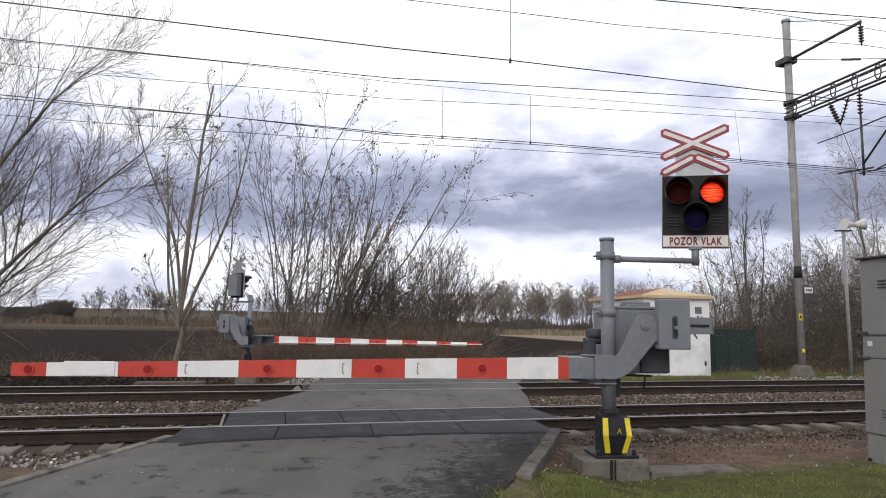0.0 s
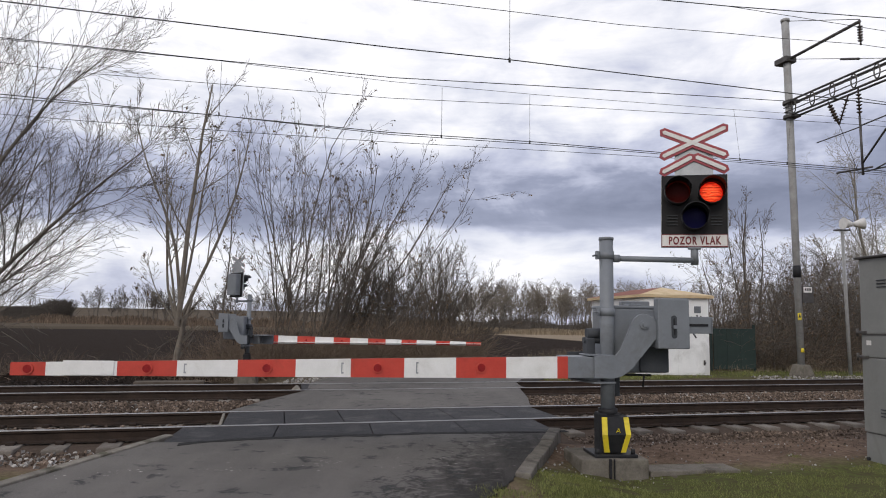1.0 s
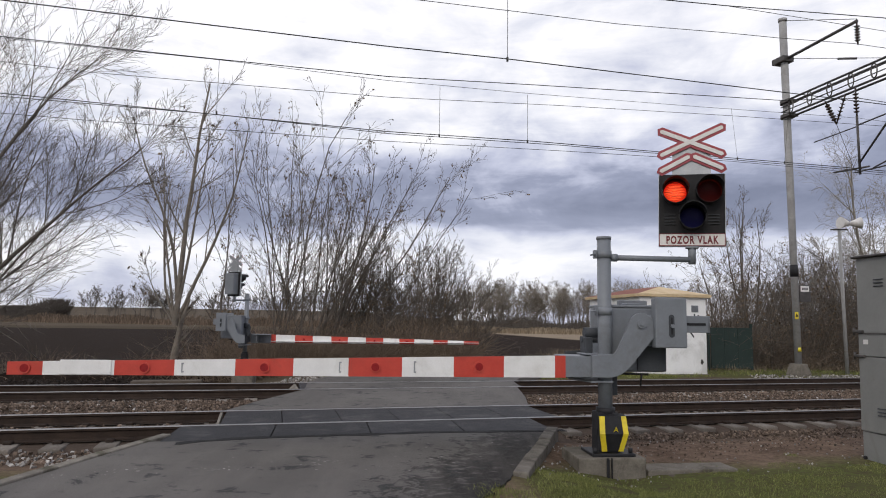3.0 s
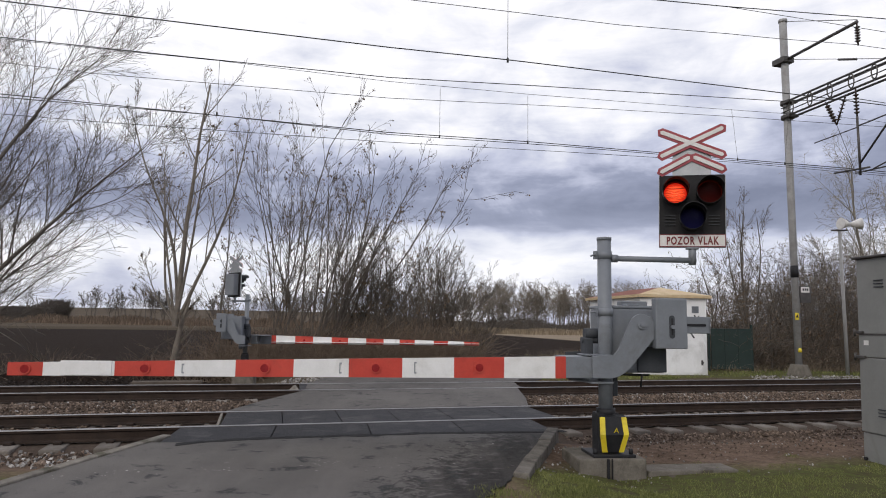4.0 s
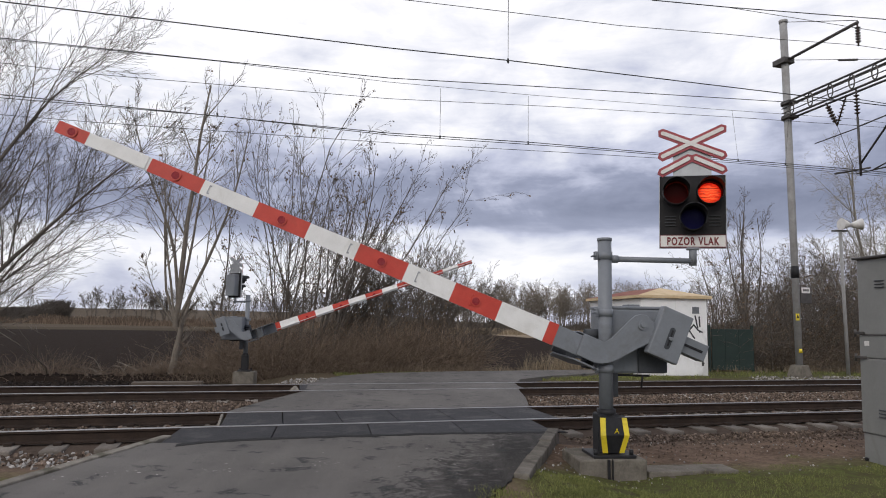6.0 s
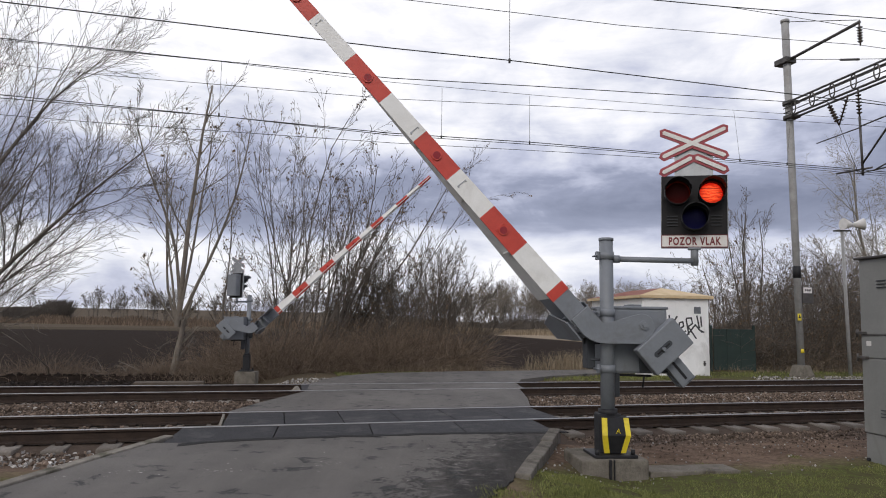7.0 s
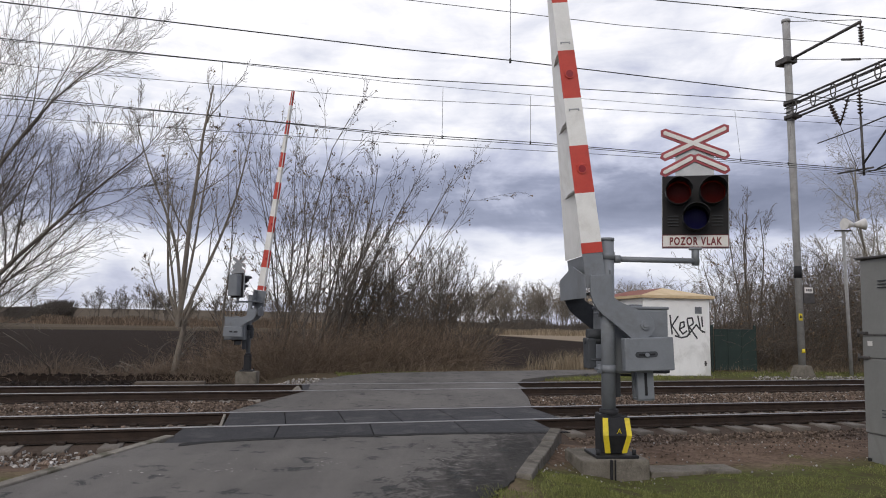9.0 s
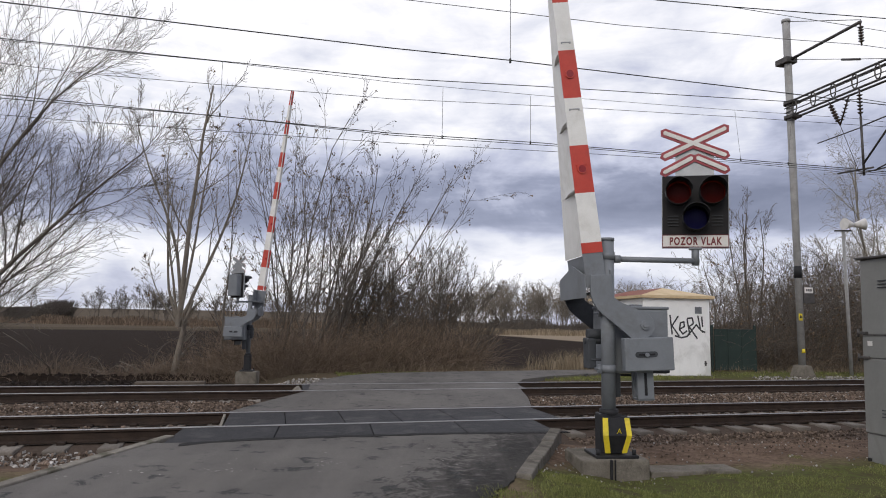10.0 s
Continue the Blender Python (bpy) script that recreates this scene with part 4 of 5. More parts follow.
signal, blades = build_signal("crossing_signal", NEAR_BAR @ Matrix.Translation((0.715, 0.14, 2.45)) @ pose(0, 0, 0, 0, 1.0, -22), "crossing signal with two red lamps, crossbuck and lettered plate", True)
far_signal, _ = build_signal("crossing_signal", FAR_BAR @ Matrix.Translation((0.06, 0.10, 2.17)) @ pose(0, 0, 0, 0, 0, -44) @ Matrix.Scale(0.72, 4), "grey-backed crossing signal seen from behind beyond the tracks", False)


# ================= overhead line =================
def build_mast():
    base = at_track(17.26, 18.6)
    mast = thing("catenary_mast", Matrix.Translation((base.x, base.y, -0.1)) @ pose(0, 0, 0, 0, -0.4, 15.07), "tall tapered concrete mast with a lattice arm over the tracks", "catenary mast")
    bm = nb()
    tube(bm, (0, 0, 0), (0, 0, 12.1), 0.110, 0.124, 20)
    part("pole", bm, MASTM, mast)
    bm = nb()
    tube(bm, (0, 0, 12.1), (0, 0, 12.2), 0.145, 0.145, 20)
    part("pole_cap", bm, MASTM, mast)
    bm = nb()
    tube(bm, (0, 0, 3.25), (0, 0, 3.65), 0.128, 0.128, 20)
    part("band", bm, BLACK, mast, "black band on the pole")
    bm = nb()
    prism(bm, [(-0.30, -0.3), (0.30, -0.3), (0.28, 0.06), (0.12, 0.40), (-0.12, 0.40), (-0.28, 0.06)], -0.26, 0.26, 0.02)
    part("foundation", bm, CONCRETE, mast, "weathered concrete foundation")
    bm = nb()
    box(bm, -0.20, -0.06, -0.17, -0.155, 1.85, 2.08, 0.004)
    warn = part("warning_plate", bm, YELLOW, mast, "yellow warning plate")
    bm = nb()
    prism(bm, [(-0.185, 1.93), (-0.075, 1.93), (-0.13, 2.05)], -0.174, -0.171)
    part("symbol", bm, BLACK, warn)
    bm = nb()
    box(bm, 0.16, 0.60, -0.03, 0.03, 2.42, 2.98, 0.01)
    box(bm, 0.10, 0.18, -0.02, 0.02, 2.8, 2.86)
    sign = part("number_plate", bm, STEEL_DARK, mast)
    bm = nb()
    box(bm, 0.20, 0.54, -0.034, -0.03, 2.76, 2.95)
    part("plate_face", bm, SIGNWHITE, sign)
    bm = nb()
    for i in range(3):
        box(bm, 0.26 + 0.085 * i, 0.315 + 0.085 * i, -0.037, -0.035, 2.82, 2.90)
    part("bars", bm, BLACK, sign)
    bm = nb()
    tube(bm, (-0.08, -0.17, 0.8), (-0.08, -0.17, 0.93), 0.06, 0.04, 10)
    part("yellow_cap", bm, YELLOW, mast)
    # lattice arm reaching over both tracks
    reach = 11.5
    z0, z1 = 8.72, 9.22
    for y in (-0.14, 0.14):
        for z in (z0, z1):
            bm = nb()
            tube(bm, (y, 0.1, z), (y, -reach, z + 0.25), 0.035, seg=6)
            part("chord", bm, STEEL_DARK, mast)
    for z in (z0 + 0.17, z0 + 0.33):
        bm = nb()
        tube(bm, (-0.14, 0.1, z), (-0.14, -reach, z + 0.25), 0.018, seg=6)
        part("rail_bar", bm, STEEL_DARK, mast)
    hoop = None
    for i in range(14):
        y = -0.35 - 0.8 * i
        zz = z0 + 0.25 * (-y) / reach
        if hoop is None:
            bm = nb()
            rings = []
            for t in [2 * math.pi * q / 16 for q in range(16)]:
                c, out = Vector((-0.15, 0.10 * math.cos(t), 0.25 + 0.22 * math.sin(t))), Vector((0, math.cos(t), math.sin(t)))
                rings.append([bm.verts.new(c + out * 0.026 * math.cos(w) + Vector((0.026 * math.sin(w), 0, 0))) for w in (0, 1.571, 3.142, 4.712)])
            for q in range(16):
                for w in range(4):
                    bm.faces.new((rings[q][w], rings[q][(w + 1) % 4], rings[(q + 1) % 16][(w + 1) % 4], rings[(q + 1) % 16][w]))
            hoop = part("brace", bm, STEEL_DARK, mast)
            ob = hoop
        else:
            ob = new("brace", hoop.data)
            ob.parent = mast
        ob.location = (0, y, zz)
    for z in (z0, z1):
        bm = nb()
        tube(bm, (0, 0, z - 0.06), (0, 0, z + 0.06), 0.2, seg=18)
        box(bm, -0.2, 0.2, -0.3, 0.05, z - 0.05, z + 0.05, 0.01)
        part("collar", bm, STEEL_DARK, mast)
    # feeder arm near the top
    bm = nb()
    tube(bm, (0, 0.25, 10.72), (0, -2.95, 10.84), 0.05, seg=8)
    tube(bm, (0, -0.1, 12.1), (0, -2.95, 10.90), 0.012, seg=5)
    box(bm, -0.22, 0.22, -0.2, 0.35, 10.62, 10.82, 0.02)
    part("feeder_arm", bm, STEEL_DARK, mast)
    bm = nb()
    tube(bm, (0, -0.1, 10.74), (0, -5.15, 8.85), 0.010, seg=5)
    tube(bm, (0, -2.19, 9.94), (0, -2.85, 9.70), 0.035, seg=8)
    part("span_wire", bm, STEEL_DARK, mast, "span wire with a rod insulator")

    def insulator(p, q, name="insulator"):
        bm = nb()
        p, q = Vector(p), Vector(q)
        d = q - p
        tube(bm, p, q, 0.025, seg=8)
        n = 6
        for i in range(n):
            c = p + d * (0.2 + 0.6 * i / (n - 1))
            tube(bm, c, c + d.normalized() * 0.035, 0.085, 0.05, 12)
        return part(name, bm, CERAMIC, mast)
    insulator((0, -2.93, 10.82), (0, -2.93, 10.1))
    insulator((0, -1.62, 8.75), (0, -2.0, 7.9))
    insulator((0, -2.4, 8.75), (0, -2.0, 7.9))
    insulator((0, -2.75, 8.8), (0, -2.75, 7.9))
    bm = nb()
    tube(bm, (0, -2.75, 7.95), (0, -2.75, 6.15), 0.035, seg=8)
    tube(bm, (0, -2.75, 6.5), (0, -4.9, 8.6), 0.03, seg=8)
    tube(bm, (0, -2.75, 7.65), (0, -4.1, 7.75), 0.022, seg=6)
    tube(bm, (0, -1.1, 7.55), (0, -2.75, 7.62), 0.018, seg=6)
    tube(bm, (0, -2.0, 7.9), (0.25, -2.35, 6.35), 0.008, seg=4)
    part("drop_post", bm, STEEL_DARK, mast, "steel drop post with brackets")
    bm = nb()
    tube(bm, (0.3, -2.3, 6.32), (-0.1, -3.9, 6.2), 0.022, seg=6)
    tube(bm, (-0.2, -2.0, 6.35), (0.1, -3.0, 6.35), 0.03, seg=6)
    tube(bm, (0, -3.2, 6.25), (0, -4.6, 6.6), 0.022, seg=6)
    part("registration_arm", bm, STEEL_DARK, mast)


build_mast()


def build_wire(name, n, pts, r, label):
    """A wire along the line through heights at some distances along it."""
    bm = nb()
    for (a0, z0), (a1, z1) in zip(pts, pts[1:]):
        tube(bm, at_track(a0, n, z0), at_track(a1, n, z1), r, seg=5, caps=False)
    tagged(part(name, bm, WIRE), label, "overhead wire", "wires of the overhead line")


build_wire("contact_wire", 10.95, [(-40, 6.1), (-3.9, 6.11), (2, 6.13), (4.1, 6.17), (10, 6.19), (40, 6.3)], 0.010, "dark contact wire above the near track")
build_wire("contact_wire", 15.84, [(-40, 6.14), (-5.5, 6.14), (2.9, 6.06), (6.7, 6.15), (12.9, 6.19), (16.4, 6.22), (60, 6.2)], 0.011, "dark contact wire above the far track")
build_wire("contact_wire", 15.70, [(-40, 6.05), (-5.4, 6.03), (-1, 6.06), (2.9, 5.97), (7.5, 6.07), (16.4, 6.12), (60, 6.1)], 0.009, "second contact wire above the far track")
build_wire("messenger_wire", 15.84, [(-40, 8.3), (-5.6, 7.37), (-1.1, 7.40), (2.9, 7.44), (6.7, 7.65), (14.5, 8.04), (17.3, 8.4), (60, 7.4)], 0.011, "messenger wire above the far track")
build_wire("messenger_wire", 15.90, [(-40, 8.1), (-5.6, 7.36), (-1.1, 7.41), (2.9, 7.36), (6.7, 7.43), (12, 7.6), (17.3, 7.8), (60, 7.2)], 0.006, "thin second messenger wire above the far track")
build_wire("feeder_wire", 18.0, [(-50, 8.6), (-4.2, 7.51), (3.3, 7.66), (8.5, 7.95), (14.5, 8.22), (20.6, 8.45), (60, 9.6)], 0.008, "thin feeder wire behind the far track")
build_wire("feeder_wire", 18.0, [(-50, 6.2), (-4.1, 6.29), (0.4, 6.36), (3.3, 6.41), (8.5, 6.57), (14.4, 6.72), (18.6, 6.72), (60, 6.8)], 0.008, "lower thin feeder wire behind the far track")
build_wire("feeder_wire", 15.66, [(-40, 8.54), (3.2, 9.409), (5.87, 9.476), (9.11, 9.547), (12.5, 9.751), (14.28, 9.83), (17.08, 10.011), (60, 10.31)], 0.009, "feeder wire hung from the mast arm")
build_wire("messenger_wire", 10.95, [(-40, 9.0), (4.14, 7.86), (7.11, 7.731), (8.76, 7.829), (12.7, 8.123), (40, 9.3)], 0.010, "messenger wire high above the near track")
build_wire("feeder_wire", 10.95, [(8.76, 7.829), (12.68, 7.83), (30, 8.03)], 0.006, "thin wire branching from the messenger wire")


def build_dropper(n, a, z0, z1, slant=0.0):
    bm = nb()
    tube(bm, at_track(a, n, z0), at_track(a + slant, n, z1), 0.005, seg=4, caps=False)
    tube(bm, at_track(a, n, z0 - 0.05), at_track(a, n, z0 + 0.03), 0.02, seg=6)
    tagged(part("wire_dropper", bm, WIRE), "thin dropper wire between two overhead wires", "wire dropper", "droppers of the overhead line")


for n, a, z0, z1, s in ((10.95, 4.14, 6.17, 7.86, 0), (15.84, -1.05, 6.14, 7.39, 0), (15.84, 4.2, 6.08, 7.32, 0), (15.84, 6.55, 6.14, 7.37, 0), (15.84, 12.9, 6.19, 7.62, -0.15), (15.84, 14.5, 6.2, 7.7, 0.2)):
    build_dropper(n, a, z0, z1, s)


# ================= hut, cabinet, loudspeaker, fence =================
def build_hut():
    hut = thing("relay_hut", Matrix.Translation((6.45, 21.78, -0.10)) @ pose(0, 0, 0, 0, 0, 10.8), "white relay hut with tan hipped roof and sprayed scrawl", "hut")
    L, D, H = 2.33, 4.0, 2.50
    bm = nb()
    box(bm, 0, L, 0, D, -0.3, H, 0.01)
    part("wall", bm, HUTWALL, hut)
    bm = nb()
    box(bm, -0.05, L + 0.05, -0.05, D + 0.05, -0.3, 0.03, 0.01)
    part("plinth", bm, CONCRETE, hut)
    bm = nb()
    e = 0.13
    c = [bm.verts.new(p) for p in ((-e, -e, H), (L + e, -e, H), (L + e, D + e, H), (-e, D + e, H))]
    d = [bm.verts.new((p.co.x, p.co.y, H + 0.09)) for p in c]
    r0, r1 = bm.verts.new((L / 2, 0.9, H + 0.38)), bm.verts.new((L / 2, D - 0.9, H + 0.38))
    bm.faces.new(c[::-1])
    for i in range(4):
        bm.faces.new((c[i], c[(i + 1) % 4], d[(i + 1) % 4], d[i]))
    bm.faces.new((d[0], d[1], r0))
    bm.faces.new((d[1], d[2], r1, r0))
    bm.faces.new((d[2], d[3], r1))
    bm.faces.new((d[3], d[0], r0, r1)).material_index = 1
    part("roof", bm, [HUTROOF, HUTRED], hut, "tan roof with a reddish slope")
    for x in (0.0, 1.18):
        bm = nb()
        box(bm, x + 0.03, x + 1.12, -0.012, 0.004, 0.08, H - 0.05, 0.004)
        pn = part("door_leaf", bm, HUTWALL, hut, "white steel door leaf")
        if x > 1:
            bm = nb()
            box(bm, x + 0.62, x + 0.86, -0.03, -0.012, 2.02, 2.24, 0.004)
            for i in range(4):
                box(bm, x + 0.64, x + 0.84, -0.04, -0.028, 2.045 + 0.05 * i, 2.065 + 0.05 * i)
            part("vent", bm, GREY, pn, "small grey vent")
            bm = nb()
            tube(bm, (x + 0.95, -0.012, 0.42), (x + 0.95, -0.06, 0.42), 0.035, seg=10)
            box(bm, x + 0.92, x + 0.98, -0.03, -0.012, 0.34, 0.5, 0.004)
            part("handle", bm, STEEL_DARK, pn, "dark lever handle")
    # sprayed strokes, as thin proud paint
    strokes = [
        [(0.92, 1.95), (0.98, 1.35)], [(1.20, 1.92), (0.98, 1.62), (1.22, 1.30)], [(1.26, 1.52), (1.42, 1.60), (1.40, 1.75), (1.28, 1.72), (1.24, 1.5), (1.36, 1.36), (1.5, 1.46)],
        [(1.52, 1.82), (1.60, 1.34)], [(1.52, 1.86), (1.70, 1.88), (1.74, 1.70), (1.58, 1.60), (1.86, 1.22)], [(1.90, 1.95), (1.98, 1.55)], [(2.04, 1.92), (2.06, 1.60)], [(2.05, 1.46), (2.06, 1.42)], [(1.08, 1.30), (1.30, 1.24), (1.5, 1.28), (1.84, 1.66), (2.0, 1.48), (2.14, 1.42)]]
    bm = nb()
    for st in strokes:
        for (x0, z0), (x1, z1) in zip(st, st[1:]):
            dx, dz = x1 - x0, z1 - z0
            L2 = math.hypot(dx, dz)
            u, w = -dz / L2 * 0.026, dx / L2 * 0.026
            ex, ez = dx / L2 * 0.012, dz / L2 * 0.012
            prism(bm, [(x0 - u - ex, z0 - w - ez), (x1 - u + ex, z1 - w + ez), (x1 + u + ex, z1 + w + ez), (x0 + u - ex, z0 + w - ez)], -0.0155, -0.0125)
    part("sprayed_scrawl", bm, INK, hut, "grey sprayed scrawl")


build_hut()


def build_cabinet():
    cab = thing("signal_cabinet", Matrix.Translation((5.58, 8.18, -0.26)) @ pose(0, 0, 0, 0, 1.0, 8), "tall grey steel signalling cabinet on the grass", "cabinet")
    L, D, H = 1.5, 0.75, 2.66
    for name, x0, z0, z1 in (("plinth", 0.02, 0.0, 0.43), ("lower_body", 0.0, 0.436, 1.378), ("middle_body", 0.0, 1.384, 1.672), ("upper_body", 0.0, 1.684, H)):
        bm = nb()
        box(bm, x0, L, 0.0, D, z0, z1, 0.012)
        part(name, bm, CABINET, cab)
    bm = nb()
    box(bm, -0.05, L + 0.03, -0.05, D + 0.04, H, H + 0.03, 0.01)
    part("roof", bm, STEEL_DARK, cab, "thin dark roof sheet")
    # Added dark strip draws the shade line of the gap between two bodies.
    bm = nb()
    box(bm, -0.012, 0.0, 0.02, D - 0.02, 1.672, 1.686, 0.003)
    part("drip_rail", bm, STEEL_DARK, cab)
    for z, w in ((1.70, 0.10), (1.385, 0.12)):
        bm = nb()
        box(bm, -0.035, 0.012, D - w, D + 0.045, z - 0.016, z + 0.020, 0.006)
        tube(bm, (-0.03, D + 0.03, z - 0.05), (-0.03, D + 0.03, z + 0.05), 0.016, seg=8)
        part("hinge", bm, STEEL_DARK, cab, "dark hinge lug")
    for z in (2.36, 0.74):
        for i in range(3):
            bm = nb()
            box(bm, -0.016, 0.002, 0.30, 0.45, z - 0.042 * i, z - 0.042 * i + 0.014, 0.004)
            part("louvre", bm, GREY_DARK, cab)
    bm = nb()
    box(bm, -0.003, 0.001, 0.58, 0.66, 1.54, 1.60)
    part("sticker", bm, SIGNWHITE, cab, "small faded sticker")
    bm = nb()
    tube(bm, (-0.01, D - 0.05, 0.10), (0.03, D - 0.05, 0.10), 0.022, seg=8)
    part("drain_plug", bm, BLACK, cab)


build_cabinet()


def build_loudspeaker():
    pole = thing("loudspeaker_pole", Matrix.Translation((14.0, 23.4, -0.1)) @ pose(0, 0, 0, 0, -0.6, 0), "slim grey pole with two pale horn loudspeakers", "loudspeaker")
    bm = nb()
    tube(bm, (0, 0, 0), (0, 0, 5.1), 0.06, 0.05, 12)
    part("pole", bm, MASTM, pole)
    bm = nb()
    box(bm, -0.28, 0.28, -0.05, 0.05, 4.98, 5.03, 0.006)
    part("cross_arm", bm, STEEL_DARK, pole)
    for s in (-1, 1):
        bm = nb()
        tube(bm, (0.32 + s * 0.02, -0.1, 5.2), (0.32 + s * 0.36, -0.16, 5.22), 0.07, 0.21, 20)
        part("horn", bm, SIGNWHITE, pole, "pale grey horn")


build_loudspeaker()


def build_fence():
    f = thing("green_screen", Matrix.Translation((9.75, 24.4, -0.12)) @ pose(0, 0, 0, 0, 0, 8), "dark green sheet-metal screen beside the hut", "screen")
    for i in range(3):
        bm = nb()
        box(bm, i * 0.52, i * 0.52 + 0.51, 0, 0.03, 0.1, 1.55, 0.008)
        part("sheet", bm, FENCE, f)
    for x in (-0.06, 1.6):
        bm = nb()
        box(bm, x - 0.04, x + 0.04, 0.03, 0.1, 0, 1.7, 0.008)
        part("post", bm, FENCE, f)


build_fence()


def build_brick_wall():
    """A low garden wall of red brick half hidden by the shrubs."""
    w = thing("brick_wall", Matrix.Translation((19.9, 34.5, -0.5)) @ pose(0, 0, 0, 0, 0, 6), "low red brick wall half hidden behind shrubs", "wall")
    bm = nb()
    box(bm, 0, 1.5, 0, 0.3, 0, 1.7, 0.02)
    part("masonry", bm, BRICKRED, w)
    bm = nb()
    box(bm, -0.04, 1.54, -0.04, 0.34, 1.7, 1.78, 0.015)
    part("coping", bm, CONCRETE, w)


build_brick_wall()


def build_plank(name, m, size, label):
    bm = nb()
    box(bm, -size[0] / 2, size[0] / 2, -size[1] / 2, size[1] / 2, 0, size[2], 0.01)
    for v in bm.verts:
        v.co.z += 0.015 * noise.noise(v.co * 3)
    ob = part(name, bm, WOODM)
    ob.matrix_world = m
    tagged(ob, label, "cover slab", "slabs beside the tracks")


build_plank("cable_cover", Matrix.Translation(at_track(-8.2, 17.55, -0.08)) @ pose(0, 0, 0, 0, 0, 12), (2.2, 0.4, 0.07), "weathered grey cover slab beside the far track")
build_plank("cable_cover", Matrix.Translation(at_track(-2.0, 17.9, -0.12)) @ pose(0, 0, 0, 0, 0, 14), (1.6, 0.35, 0.09), "dark weathered slab beside the far track")
build_plank("cable_cover", Matrix.Translation(at_track(5.15, 7.0, -0.262)) @ pose(0, 0, 0, 1.5, 0.5, 13), (1.15, 0.34, 0.06), "sunken concrete slab in the grass")


# ================= trees and shrubs =================
def grow(verts, faces, tips, p, d, length, radius, level, k, cfg, bend=(0, 0, 0)):
    """A limb as a bent, tapered tube, and the limbs that leave it."""
    segs = cfg["segs"][level]
    sides = 6 if level == 0 else (4 if level < 3 and cfg["min_r"] < 0.02 else 3)
    ring = None
    pts = []
    q = Vector(p)
    dd = Vector(d).normalized()
    for i in range(segs + 1):
        t = i / segs
        r = max(cfg["min_r"], radius * (1 - (cfg["taper"] if level == 0 else 0.8) * t))
        u = dd.orthogonal().normalized()
        v = dd.cross(u)
        o = len(verts)
        for s in range(sides):
            w = 2 * math.pi * s / sides
            verts.append(tuple(q + u * (r * math.cos(w)) + v * (r * math.sin(w))))
        if ring is not None:
            for s in range(sides):
                faces.append((ring + s, ring + (s + 1) % sides, o + (s + 1) % sides, o + s))
        ring = o
        pts.append((q.copy(), dd.copy(), r))
        dd = (dd + Vector((k.gauss(0, 1), k.gauss(0, 1), k.gauss(0, 1))) * cfg["wiggle"] + Vector((0, 0, cfg["up"][level])) + Vector(bend)).normalized()
        q = q + dd * (length / segs)
    if level + 1 < len(cfg["segs"]):
        cnt = cfg["kids"][level]
        for c in range(cnt):
            t = cfg["from"][level] + (1 - cfg["from"][level]) * (c + k.random()) / cnt
            f = t * segs
            i = min(segs - 1, int(f))
            a, b = pts[i], pts[i + 1]
            base = a[0].lerp(b[0], f - i)
            ax = a[1]
            side = ax.orthogonal().normalized()
            side.rotate(Matrix.Rotation(k.uniform(0, 2 * math.pi), 3, ax))
            ang = radians(cfg["angle"][level] + k.gauss(0, 9))
            nd = ax * math.cos(ang) + side * math.sin(ang)
            ln = length * cfg["ratio"][level] * (1.15 - 0.6 * t) * k.uniform(0.7, 1.25)
            grow(verts, faces, tips, base, nd, ln, max(cfg["min_r"], a[2] * cfg["thin"]), level + 1, k, cfg)
    else:
        tips.append((pts[-1][0], pts[-1][1], pts[len(pts) // 2][0]))


TREE = dict(segs=[8, 6, 5, 4], kids=[13, 9, 8], angle=[42, 42, 40], ratio=[0.55, 0.50, 0.46], up=[0.03, 0.07, 0.05, 0.02], wiggle=0.07, thin=0.5, min_r=0.005, taper=0.75)
TREE["from"] = [0.25, 0.15, 0.12]


def leaf_mesh(tips, share, size, k):
    verts, faces = [], []
    for tip, d, mid in tips:
        if k.random() > share:
            continue
        for _ in range(k.randint(1, 4)):
            c = mid.lerp(tip, k.uniform(0.3, 1.0)) + Vector((k.gauss(0, .04), k.gauss(0, .04), -abs(k.gauss(0, .05))))
            s = size * k.uniform(0.6, 1.3)
            ax = Vector((k.gauss(0, 1), k.gauss(0, 1), -1.2)).normalized()
            sd = ax.orthogonal().normalized()
            sd.rotate(Matrix.Rotation(k.uniform(0, 6.28), 3, ax))
            o = len(verts)
            verts += [tuple(c), tuple(c + ax * s * .5 + sd * s * .36), tuple(c + ax * s), tuple(c + ax * s * .5 - sd * s * .36)]
            faces.append((o, o + 1, o + 2, o + 3))
    return verts, faces


